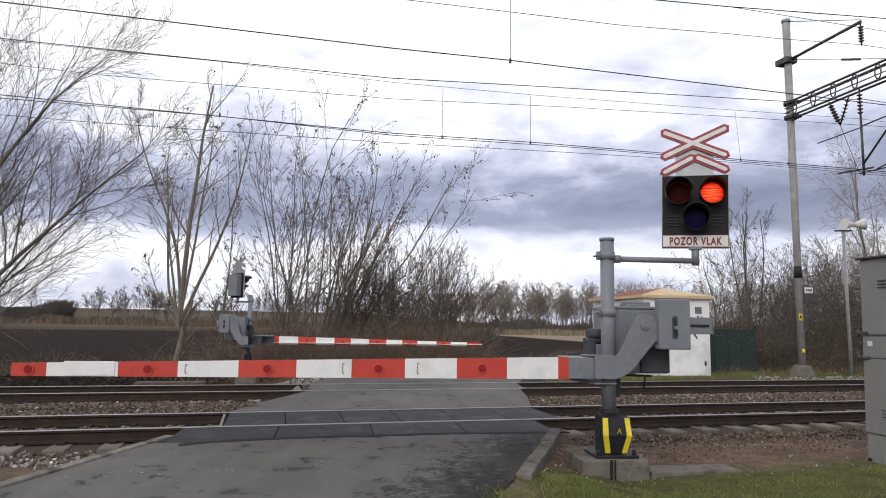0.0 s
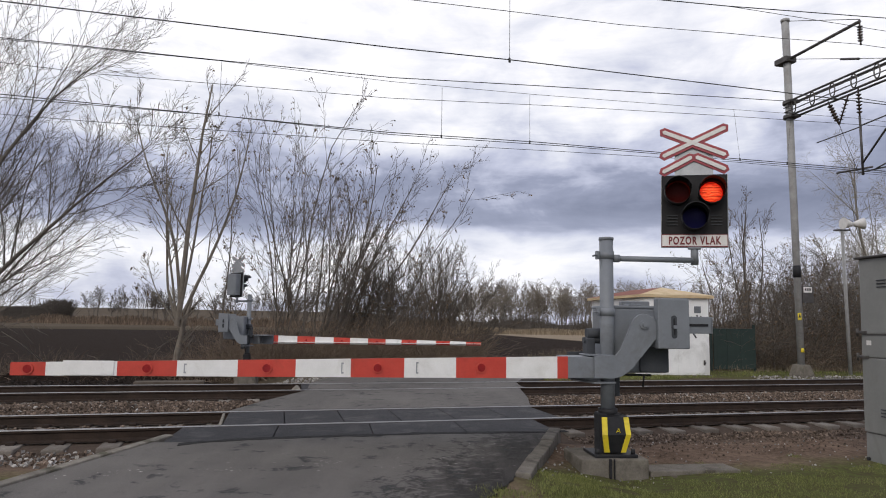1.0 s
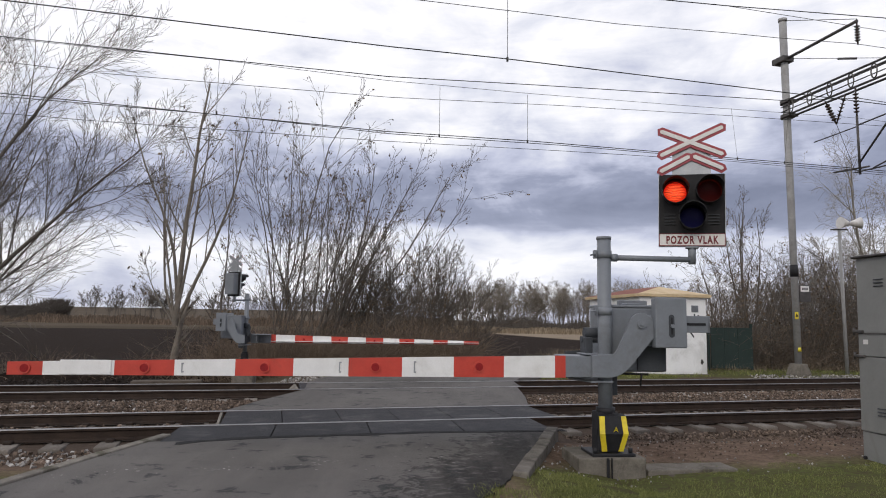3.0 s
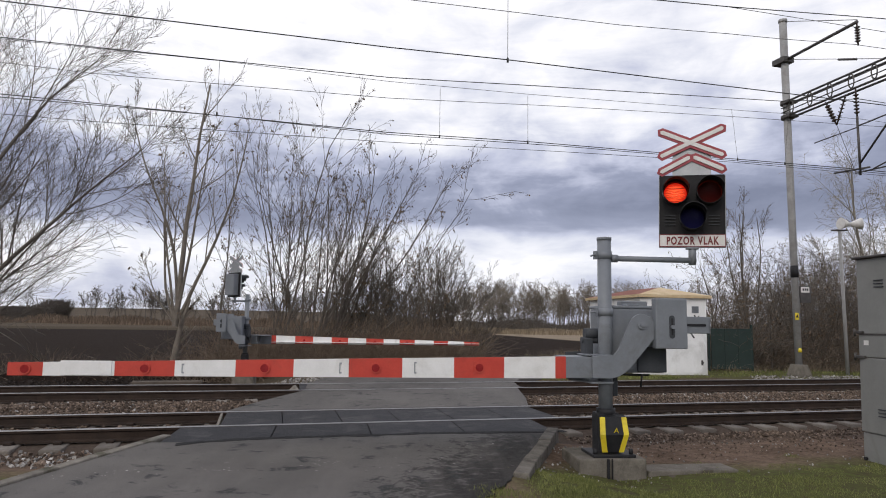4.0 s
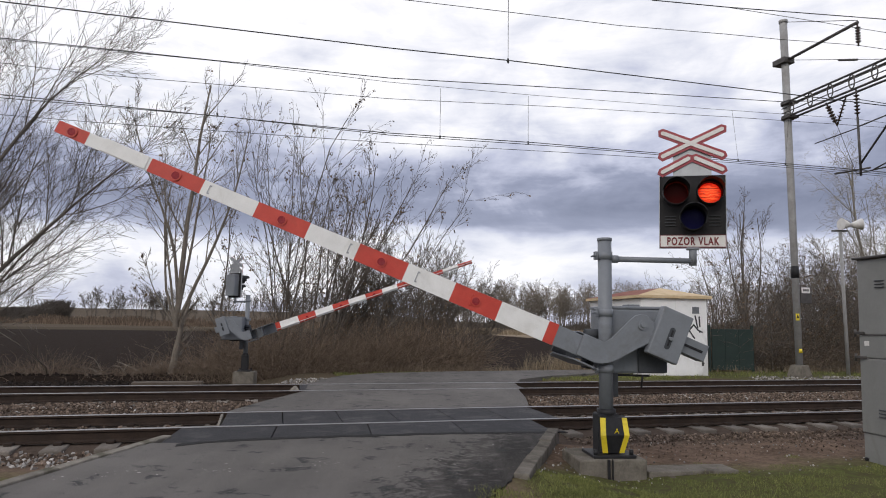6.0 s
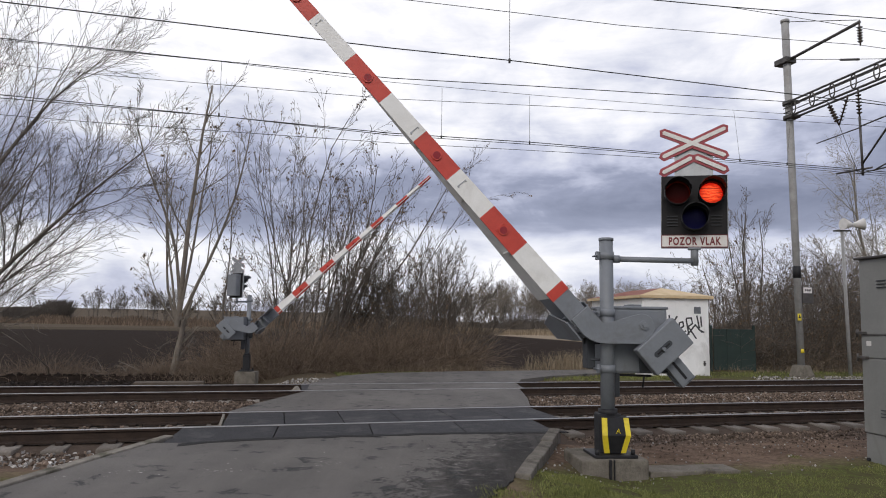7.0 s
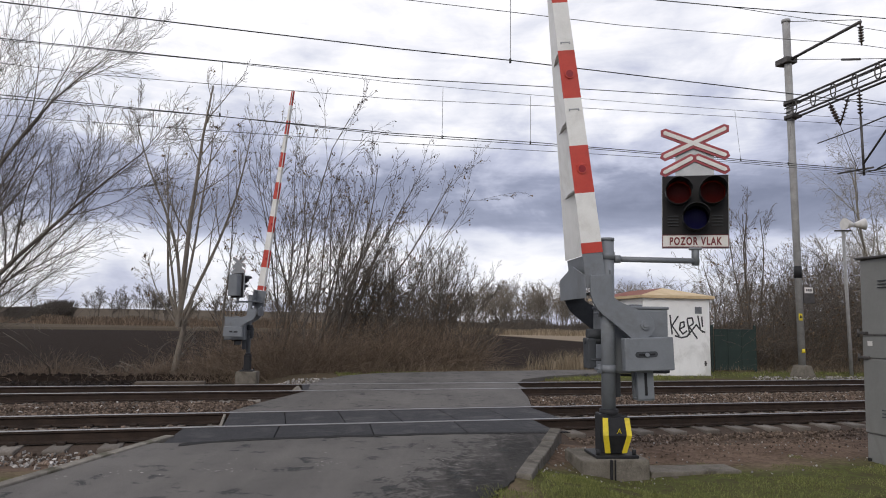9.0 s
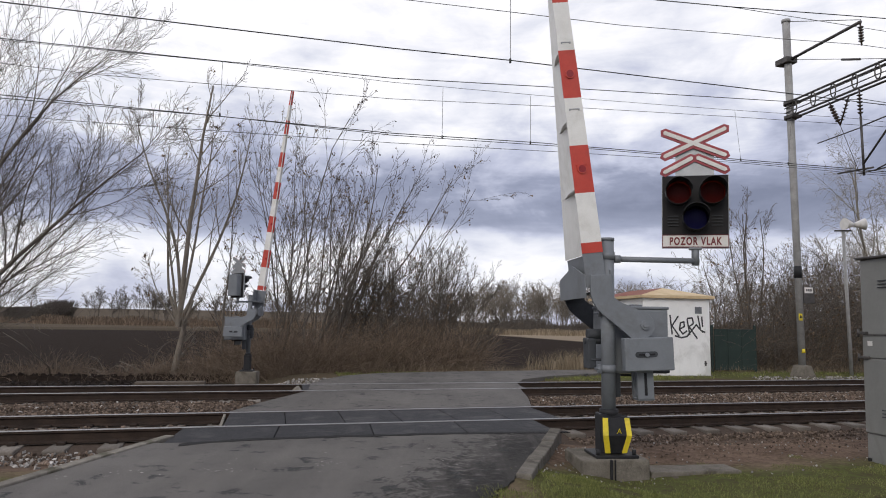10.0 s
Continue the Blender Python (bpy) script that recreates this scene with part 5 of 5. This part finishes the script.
def tree(name, at, stems, cfg, bark, label, category, seed, leaves=0.0, leaf_size=0.09, group=""):
    """stems: (offset x, offset y, lean x, lean y, length, radius[, foot height[, sideways bend]])"""
    k = random.Random(seed)
    root = thing(name, Matrix.Translation(at), label, category, group)
    alltips = []
    cv, cf = [], []
    for sx, sy, lx, ly, ln, rad, *rise in stems:
        verts, faces, tips = [], [], []
        grow(verts, faces, tips, Vector((sx, sy, rise[0] if rise else -0.1)), Vector((lx, ly, 1)), ln, rad, 0, k, cfg, (rise[1], 0, 0) if len(rise) > 1 else (0, 0, 0))
        cut = (cfg["segs"][0]) * 6
        n0 = (cfg["segs"][0] + 1) * 6
        raw("trunk" if len(stems) < 2 else "stem", verts[:n0], faces[:cut], bark, root, smooth=True)
        o2 = len(cv) - n0
        cv += verts[n0:]
        cf += [tuple(i + o2 for i in f) for f in faces[cut:]]
        alltips += tips
    raw("crown", cv, cf, bark, root)
    if leaves:
        lv, lf = leaf_mesh(alltips, leaves, leaf_size, k)
        ob = raw("dry_leaves", lv, lf, LEAF, root, "few withered brown leaves")
        tagged(ob, kind="stuff")
    return root


# bare tree whose limbs reach in from beside the road
c1 = dict(TREE, segs=[10, 7, 5, 3], angle=[33, 32, 36], kids=[16, 10, 8], ratio=[0.42, 0.46, 0.44], up=[0.02, 0.07, 0.06, 0.03], min_r=0.0046, thin=0.42, wiggle=0.07, taper=0.93)
c1["from"] = [0.14, 0.12, 0.12]
tree("bare_tree", (-14.6, 18.3, -0.5), [(0.1, 0.1, 0.42, 0, 11.5, 0.12), (0.1, 0.0, 0.80, 0.05, 10.0, 0.095), (0.15, -0.1, 1.28, 0, 8.0, 0.06), (-0.2, 0.1, 0.24, 0.0, 10.5, 0.08)], c1, BARK_DARK, "large leafless tree with many fine rising branches", "tree", 12)
# slim pale tree behind the far track
c2 = dict(TREE, segs=[9, 6, 5, 3], angle=[34, 36, 38], kids=[9, 6, 4], ratio=[0.34, 0.44, 0.44], up=[0.01, 0.09, 0.06, 0.02], min_r=0.0045, thin=0.45, wiggle=0.055)
c2["from"] = [0.30, 0.15, 0.15]
tree("slim_tree", (-8.24, 21.2, -0.5), [(0, 0, -0.03, 0, 2.75, 0.15, -0.1, 0.035), (0.04, 0, 0.14, 0, 7.8, 0.10, 1.75, 0.0), (0.05, 0.02, -0.04, 0.05, 6.6, 0.066, 1.9, 0.0), (0.03, 0, 0.58, 0.05, 6.6, 0.066, 1.8, -0.05),
      (0.02, 0, -0.46, 0.1, 4.9, 0.05, 1.9, 0.035), (0.05, 0, 0.36, -0.05, 6.0, 0.056, 1.9, -0.02), (0.02, 0, -0.75, -0.05, 2.3, 0.03, 1.8, 0.05), (0.04, 0, -0.20, 0, 5.8, 0.046, 1.9, 0.02)],
     c2, BARK, "slim grey-barked tree, bare but for few leaves", "tree", 26, 0.03, 0.09)
# clump of many-stemmed alders
c3 = dict(TREE, segs=[8, 5, 4, 3], angle=[24, 28, 32], kids=[11, 5, 3], ratio=[0.34, 0.42, 0.42], up=[0.03, 0.06, 0.05, 0.02], min_r=0.0052, thin=0.42)
c3["from"] = [0.2, 0.15, 0.15]
c4 = dict(c3, angle=[46, 44, 42], ratio=[0.5, 0.5, 0.46], up=[0.03, 0.03, 0.03, 0.0], wiggle=0.11)
c4["from"] = [0.15, 0.1, 0.1]


def clump(k, n, lean, ln, spread=0.5):
    return [(k.gauss(0, spread), k.gauss(0, spread), lean + k.gauss(0, 0.16), k.gauss(0, 0.12), ln * k.uniform(0.66, 1.02), k.uniform(0.030, 0.056)) for _ in range(n)]


k = random.Random(5)
for i, (x, y, n, lean, ln) in enumerate(((-6.4, 22.6, 3, 0.02, 6.0), (-5.4, 23.0, 7, 0.06, 8.8), (-4.8, 23.8, 7, 0.16, 9.0), (-4.2, 24.2, 7, 0.30, 8.6), (-4.0, 24.4, 6, 0.50, 6.6), (-3.4, 24.8, 5, 0.66, 5.4), (-3.2, 25.6, 7, 0.12, 5.0), (-2.4, 26.2, 7, 0.20, 4.6))):
    tree("alder_shrub", (x, y, -0.6), clump(k, n, lean, ln), c3, BARK_DARK, "many-stemmed leafless shrub with withered leaves at its tips", "shrub", 40 + i, 0.22 if i < 6 else 0.02, 0.075, "shrubs behind the far track")
c6 = dict(c3, angle=[22, 28, 32], kids=[8, 6, 4], ratio=[0.42, 0.44, 0.42], up=[0.01, 0.03, 0.03, 0.02], min_r=0.006)
c6["from"] = [0.25, 0.15, 0.15]
for x, y, n, ln, fan in ((-0.4, 29.4, 30, 5.6, 0.36), (-2.0, 28.0, 8, 4.6, 0.30), (1.6, 31.0, 12, 3.6, 0.32)):
    stems = [(k.gauss(0, 0.22), k.gauss(0, 0.22), k.gauss(0, fan), k.gauss(0, fan), ln * k.uniform(0.7, 1.0), k.uniform(0.028, 0.045)) for _ in range(n)]
    tree("willow_bush", (x, y, -0.75), stems, c6, BARK_DARK, "round leafless bush of many fine stems fanning from its foot", "bush", int(100 + 7 * x), 0.03, 0.06, "shrubs behind the far track")
for i, (x, y, n, lean, ln) in enumerate(((11.4, 27.0, 5, 0.0, 5.2), (13.2, 28.5, 5, 0.05, 6.0), (15.2, 27.5, 7, -0.05, 5.0), (17.2, 28.5, 8, -0.05, 5.8), (19.8, 30.0, 7, 0.0, 6.4), (18.6, 31, 7, 0.0, 6.6), (10.0, 30, 6, 0, 4.4), (12.4, 31, 6, 0, 5.0), (16.2, 30, 6, 0, 5.5), (18.6, 28.6, 7, 0, 5.4), (17.6, 26.6, 8, 0, 3.4), (20.4, 27.6, 8, 0, 4.6), (22.6, 29.5, 6, -0.05, 6.4), (20.6, 33.0, 4, 0.0, 6.6), (14.2, 26.4, 7, 0, 2.8))):
    tree("bare_shrub", (x, y, -0.5), clump(k, n, lean, ln * 0.9, 0.7), c4, BARK_DARK, "tangled leafless shrub beside the hut and mast", "shrub", 70 + i, 0.26 if i < 3 else 0.04, 0.08, "shrubs beyond the hut")


tree("slim_tree", (13.0, 28.3, -0.5), [(0, 0, 0.02, 0, 6.9, 0.075), (0.05, 0, -0.32, 0.1, 5.6, 0.05, 0.8, 0.02), (0.05, 0, 0.34, 0.1, 5.8, 0.05, 0.9, -0.02), (0, 0.1, -0.12, 0, 6.2, 0.05, 0.6, 0.0)],
     c2, BARK_DARK, "bare slender tree rising from the hedge beside the mast", "tree", 61, 0.06, 0.08)


def bramble(name, spots, count, h, material, label, seed, rad=0.006):
    """Tangled low twigs: many thin arching stems in one thicket."""
    k = random.Random(seed)
    verts, faces = [], []
    for _ in range(count):
        x0, y0, x1, y1, w, hh = k.choice(spots)
        t = k.random()
        p = Vector((x0 + (x1 - x0) * t + k.gauss(0, w * .4), y0 + (y1 - y0) * t + k.gauss(0, w), -0.7 + k.random() * .1))
        n = -math.sin(THETA) * p.x + math.cos(THETA) * p.y
        p.z = ground_height(0, n) - 0.03
        d = Vector((k.gauss(0, .8), k.gauss(0, .8), 1)).normalized()
        L = hh * h * k.uniform(0.3, 1.1) * (1 + 0.9 * noise.noise(Vector((p.x * 0.9, p.y * 0.6, 1))))
        segs = 4
        r0 = rad * k.uniform(.6, 1.5)
        ring = None
        for i in range(segs + 1):
            r = r0 * (1 - .7 * i / segs)
            o = len(verts)
            u = d.orthogonal().normalized()
            v = d.cross(u)
            for s in range(3):
                verts.append(tuple(p + u * r * math.cos(s * 2.094) + v * r * math.sin(s * 2.094)))
            if ring is not None:
                for s in range(3):
                    faces.append((ring + s, ring + (s + 1) % 3, o + (s + 1) % 3, o + s))
            ring = o
            p = p + d * L / segs
            d = (d + Vector((k.gauss(0, .32), k.gauss(0, .32), k.gauss(-.14, .24)))).normalized()
    ob = raw(name, verts, faces, material)
    return tagged(ob, label, "undergrowth", kind="stuff")


bramble("undergrowth", [(-7.6, 21.6, -1.0, 23.4, .9, 1.0), (-3.0, 23.6, 1.0, 26.0, .9, 1.1), (-5.5, 22.2, 0.5, 25.5, 1.0, 1.2)], 15000, 2.1, BRAMBLE, "brown tangle of brambles and twigs below the shrubs", 3)
bramble("undergrowth", [(10.5, 27.4, 14.5, 27.6, .7, 1.1), (13, 26.3, 21, 29.0, 1.0, 1.2)], 7000, 2.6, BRAMBLE, "brown tangle of brambles beyond the hut and mast", 4)
bramble("undergrowth", [(11.0, 27.2, 16.5, 27.6, .7, 1.0), (15.5, 27.5, 20, 29.5, 0.9, 1.0)], 9000, 3.0, BARK_DARK, "dark dense twigs of the hedge beyond the mast", 14, 0.008)
bramble("dead_branches", [(-13.5, 20.6, -8.6, 21.5, .8, .7), (-13.5, 21.5, -9.0, 22.3, .8, .8), (-9.5, 20.9, -7.0, 21.5, .5, 1.0)], 2600, 1.1, BRAMBLE, "dry brown stalks along the field's edge", 5)


bramble("dead_branches", [(-11.8, 20.9, -8.8, 21.4, .4, 1.0)], 16, 2.4, BARK, "fallen grey branches at the edge of the field", 6, 0.020)


def blades_of_grass(name, spots, count, h, w, material, label, seed):
    k = random.Random(seed)
    verts, faces = [], []
    for _ in range(count):
        a0, a1, n0, n1 = k.choice(spots)
        a, n = k.uniform(a0, a1), k.uniform(n0, n1)
        if h < 0.3 and noise.noise(Vector((a * 2.3, n * 2.3, 3))) + 0.5 * noise.noise(Vector((a * 0.9, n * 0.9, 8))) < -0.28 + (0.55 * max(0.0, n - 6.3) if n < 9 else 0.0):
            continue
        p = at_track(a, n, ground_height(a, n) - 0.01)
        hh = h * k.uniform(.45, 1.3)
        t = k.uniform(0, 6.28)
        s = Vector((math.cos(t), math.sin(t), 0)) * w
        b = Vector((k.gauss(0, .35), k.gauss(0, .35), 0)) * hh
        o = len(verts)
        verts += [tuple(p - s), tuple(p + s), tuple(p + b * .4 + s * .7 + Vector((0, 0, hh * .6))), tuple(p + b * .4 - s * .7 + Vector((0, 0, hh * .6))), tuple(p + b + Vector((0, 0, hh)))]
        faces += [(o, o + 1, o + 2, o + 3), (o + 3, o + 2, o + 4)]
    ob = raw(name, verts, faces, material)
    return tagged(ob, label, "grass", kind="stuff")


blades_of_grass("grass", [(1.7, 4.4, 4.2, 6.2), (2.9, 4.0, 6.0, 7.2), (3.2, 8.5, 5.2, 6.8), (4.0, 9.5, 5.6, 7.1), (4.6, 10.0, 6.6, 7.9)], 90000, 0.024, 0.0024, GRASS, "short green grass on the verge", 8)
blades_of_grass("grass", [(2.6, 4.2, 5.6, 6.9), (3.6, 9.5, 5.4, 7.0), (1.9, 3.2, 5.0, 6.1)], 7000, 0.055, 0.003, GRASS, "taller grass tufts along the asphalt and the footing", 19)
blades_of_grass("grass", [(5.6, 10.0, 6.9, 7.6), (6.6, 10.5, 7.2, 8.1)], 9000, 0.028, 0.003, GRASS, "thin worn grass at the edge of the dirt", 18)
blades_of_grass("grass", [(7.2, 12.4, 18.0, 19.0), (14.2, 21, 18.3, 21.5), (2.3, 5.0, 20.0, 21.4), (9, 14, 18.2, 20)], 8000, 0.075, 0.008, GRASS, "rough grass beyond the far track", 9)
blades_of_grass("dry_grass", [(9.2, 12.0, 21.0, 23.2), (10.2, 12.2, 21.0, 22.6)], 1400, 0.70, 0.006, STRAW, "tall straw-coloured reeds at the field's edge", 10)
blades_of_grass("dry_grass", [(4.0, 9.0, 21.2, 22.2), (15.5, 22, 20, 22.5)], 1500, 0.26, 0.006, STRAW, "thin dry grass along the bank", 12)


def stones(name, spots, count, size, material, label, seed):
    k = random.Random(seed)
    verts, faces = [], []
    quads = [(0, 1, 2, 3), (4, 7, 6, 5), (0, 4, 5, 1), (1, 5, 6, 2), (2, 6, 7, 3), (3, 7, 4, 0)]
    for _ in range(count):
        a0, a1, n0, n1 = k.choice(spots)
        a, n = k.uniform(a0, a1), k.uniform(n0, n1)
        p = at_track(a, n, ground_height(a, n) + k.uniform(-.01, .03))
        s = size * k.uniform(.5, 1.25)
        q = Euler((k.uniform(0, 6), k.uniform(0, 6), k.uniform(0, 6))).to_matrix()
        o = len(verts)
        for c in ((-1, -1, -.7), (1, -1, -.7), (1, 1, -.7), (-1, 1, -.7), (-.7, -.7, .7), (.7, -.7, .7), (.7, .7, .7), (-.7, .7, .7)):
            verts.append(tuple(p + q @ Vector((c[0] * s * k.uniform(.6, 1.1), c[1] * s * k.uniform(.6, 1.1), c[2] * s * k.uniform(.5, 1)))))
        faces += [tuple(o + i for i in f) for f in quads]
    ob = raw(name, verts, faces, material)
    return tagged(ob, label, "ballast", kind="stuff")


stones("ballast", [(-12, -0.9, 11.9, 14.9), (5.2, 18, 11.9, 14.9), (4.8, 18, 12.2, 14.6), (-10, 0, 12.2, 14.6)], 19000, 0.025, STONE, "brown broken stone between the two tracks", 20)
stones("ballast", [(-10, -1.4, 9.0, 9.7), (4.6, 14, 9.15, 9.62), (-10, -1, 10.4, 11.5), (5, 15, 10.4, 11.5)], 8000, 0.023, STONE, "brown broken stone beside the near track", 21)
stones("gravel", [(-2.4, 2.0, 16.9, 18.6), (-0.5, 3.0, 17.5, 19.0), (15.0, 20, 17.2, 18.4)], 1700, 0.026, PALESTONE, "pale gravel heaped beside the far track", 22)
stones("gravel", [(-12, -1, 11.9, 14.9), (5.2, 18, 11.9, 14.9), (-9, -1.2, 9.0, 9.8)], 1700, 0.022, PALESTONE, "pale grey stones among the brown ballast", 28)
stones("gravel", [(-7, -1.6, 8.6, 9.4), (-7, -1.6, 8.9, 9.4)], 190, 0.030, PALESTONE, "scattered pale stones on the dirt", 23)
stones("gravel", [(4.5, 9.5, 7.6, 9.2), (4.6, 12, 8.6, 9.4)], 1500, 0.013, STONE, "small brown stones on the dirt beside the track", 24)

stones("clods", [(-16, -1.5, 18.4, 24), (-14, -2.5, 18.6, 21)], 5200, 0.055, SOIL, "dark clods of ploughed soil at the field's edge", 26)
stones("gravel", [(3.6, 9.5, 6.7, 9.0), (2.9, 4.6, 6.6, 8.6)], 420, 0.011, PALESTONE, "small pale stones strewn over the dirt", 25)


# ================= far woods =================
def far_trees(name, spots, cfg, material, label, seed, grouped):
    k = random.Random(seed)
    verts, faces = [], []
    for x, y, z, h in spots:
        grow(verts, faces, [], Vector((x, y, z)), Vector((k.gauss(0, .06), k.gauss(0, .06), 1)), h, h * 0.011, 0, k, cfg)
    ob = raw(name, verts, faces, material)
    return tagged(ob, label, grouped, kind="stuff")


FAR = dict(segs=[5, 3, 2, 1], kids=[11, 6, 4], angle=[34, 38, 40], ratio=[0.46, 0.5, 0.5], up=[0.02, 0.08, 0.05, 0.0], wiggle=0.07, thin=0.55, min_r=0.022, taper=0.72)
FAR["from"] = [0.25, 0.2, 0.2]
k = random.Random(31)
spots = [(k.uniform(4, 62), k.uniform(166, 196), -0.5, k.uniform(7.5, 11.5)) for _ in range(150)]
spots += [(k.uniform(62, 150), k.uniform(165, 190), -0.5, k.uniform(8, 13)) for _ in range(60)]
far_trees("far_woods", spots, FAR, BARK, "row of bare grey-brown trees across the field", 32, "woods")
FARL = dict(FAR, min_r=0.026)
spots = [(-96 + k.gauss(0, 2.0), 196 + k.gauss(0, 4), 0.0, k.uniform(6, 9)) for _ in range(9)] + [(-82 + k.gauss(0, 4), 196 + k.gauss(0, 4), 0.0, k.uniform(7, 9)) for _ in range(16)]
spots += [(k.uniform(-74, 4), k.uniform(190, 205), 0.0, k.uniform(5, 10)) for _ in range(60)] + [(-138 + k.gauss(0, 5), 205, 0.0, k.uniform(8, 12)) for _ in range(14)]
far_trees("far_woods", spots, FARL, BARK_DARK, "scattered bare trees along the far field edge", 33, "woods")


c5 = dict(TREE, angle=[40, 42, 44], kids=[16, 9, 6], ratio=[0.42, 0.5, 0.5], up=[0.02, 0.0, -0.06, -0.12], min_r=0.005, thin=0.4)
c5["from"] = [0.25, 0.1, 0.1]
tree("birch", (20.2, 31.5, -0.5), [(0, 0, 0.0, 0, 10.0, 0.12), (0.5, 0.4, 0.12, 0, 8.5, 0.09)], c5, BARK_PALE, "pale birch with fine drooping twigs", "tree", 91)
MIDR = dict(FAR, segs=[5, 4, 3, 2], min_r=0.008, kids=[11, 7, 5])
spots = [(k.uniform(19, 44), k.uniform(38, 50), -0.5, k.uniform(4.5, 7.5)) for _ in range(16)]
far_trees("far_woods", spots, MIDR, BARK, "stand of bare trees beyond the mast", 34, "woods")
bramble("undergrowth", [(18, 33, 40, 44, 2.0, 1.3)], 7000, 2.6, BRAMBLE, "brown thicket below the trees beyond the mast", 35, 0.012)


def thicket(name, spots, count, material, label, seed):
    """Low dense brush: clumps of short upright twigs, seen from afar."""
    k = random.Random(seed)
    verts, faces = [], []
    for _ in range(count):
        x0, x1, y0, y1, z, h = k.choice(spots)
        p = Vector((k.uniform(x0, x1), k.uniform(y0, y1), z))
        hh = h * k.uniform(.5, 1.1) * (0.75 + 0.5 * noise.noise(Vector((p.x * .12, p.y * .05, 0))))
        b = Vector((k.gauss(0, .3), k.gauss(0, .2), 1)) * hh
        s = Vector((k.uniform(.05, .13), 0, 0))
        o = len(verts)
        verts += [tuple(p - s), tuple(p + s), tuple(p + b + s * .3 + Vector((0, .1, 0))), tuple(p + b - s * .3)]
        faces.append((o, o + 1, o + 2, o + 3))
    ob = raw(name, verts, faces, material)
    return tagged(ob, label, "brush", kind="stuff")


thicket("brush", [(6, 90, 162, 172, -0.6, 4.2), (6, 150, 160, 170, -0.6, 3.2)], 9000, BARK_DARK, "dark low brush below the far trees", 41)
thicket("brush", [(2, 100, 140, 156, -0.7, 1.5)], 8000, STRAW, "band of pale reeds across the field", 42)
thicket("brush", [(-140, 0, 186, 200, -0.6, 3.0)], 7000, BRAMBLE, "brown hedge along the far field edge", 43)
thicket("brush", [(-126, -112, 196, 206, -0.3, 6.0)], 6000, BARK_DARK, "dark bushy thicket on the ridge", 44)

# lift of the booms in degrees, by time; the arms turn a little further than the booms, which lag in their sockets
NEAR_LIFT = [(0.0, -0.1), (5.02, -0.1), (5.2, 2.7), (5.5, 9.2), (5.7, 14.1), (6.8, 43.2), (7.2, 52.4), (7.5, 59.0), (8.0, 70.0), (8.5, 80.4), (8.8, 82.8), (9.1, 83.5), (10.0, 83.5)]
FAR_LIFT = [(0.0, 0.0), (5.02, 0.0), (5.2, 2.7), (5.5, 8.5), (5.7, 13.0), (6.8, 39.2), (7.2, 48.2), (7.5, 54.8), (8.0, 66.0), (8.5, 77.0), (8.8, 82.6), (9.1, 84.2), (10.0, 84.2)]


# ================= motion =================
def motions():
    def lift(z, angles):
        return [(t, pose(0, 0, z, 0, d, 0)) for t, d in angles]
    for boom, arm, rows in ((near_boom, near_arm, NEAR_LIFT), (far_boom, far_arm, FAR_LIFT)):
        walk(boom, lift(1.5, rows))
        walk(arm, lift(1.5, [(t, d + 4.2 * (d / 83) ** 2) for t, d in rows]))
    left_on = [(0.22, 0.64), (1.46, 1.89), (2.70, 3.13), (3.95, 4.38), (5.19, 5.64), (6.43, 6.90), (7.68, 8.15)]
    right_on = [(-1.0, 0.22), (0.64, 1.46), (1.89, 2.70), (3.13, 3.95), (4.38, 5.19), (5.64, 6.43), (6.90, 7.68), (8.15, 8.62)]
    # The plates glow throughout; the added slats close for each dark spell.
    for slat, side, x, z in blades:
        spans = (left_on, right_on)[side]
        rows = [(0.0, 81 if spans[0][0] < 0 else 0)]
        for t0, t1 in spans:
            if t0 > 0:
                rows += [(t0 - 0.06, 0), (t0 + 0.06, 81)]
            rows += [(t1 - 0.06, 81), (t1 + 0.06, 0)]
        rows.append((10.0, 0))
        walk(slat, [(t, pose(x, -0.05, z, -d, 0, 0)) for t, d in rows])


motions()
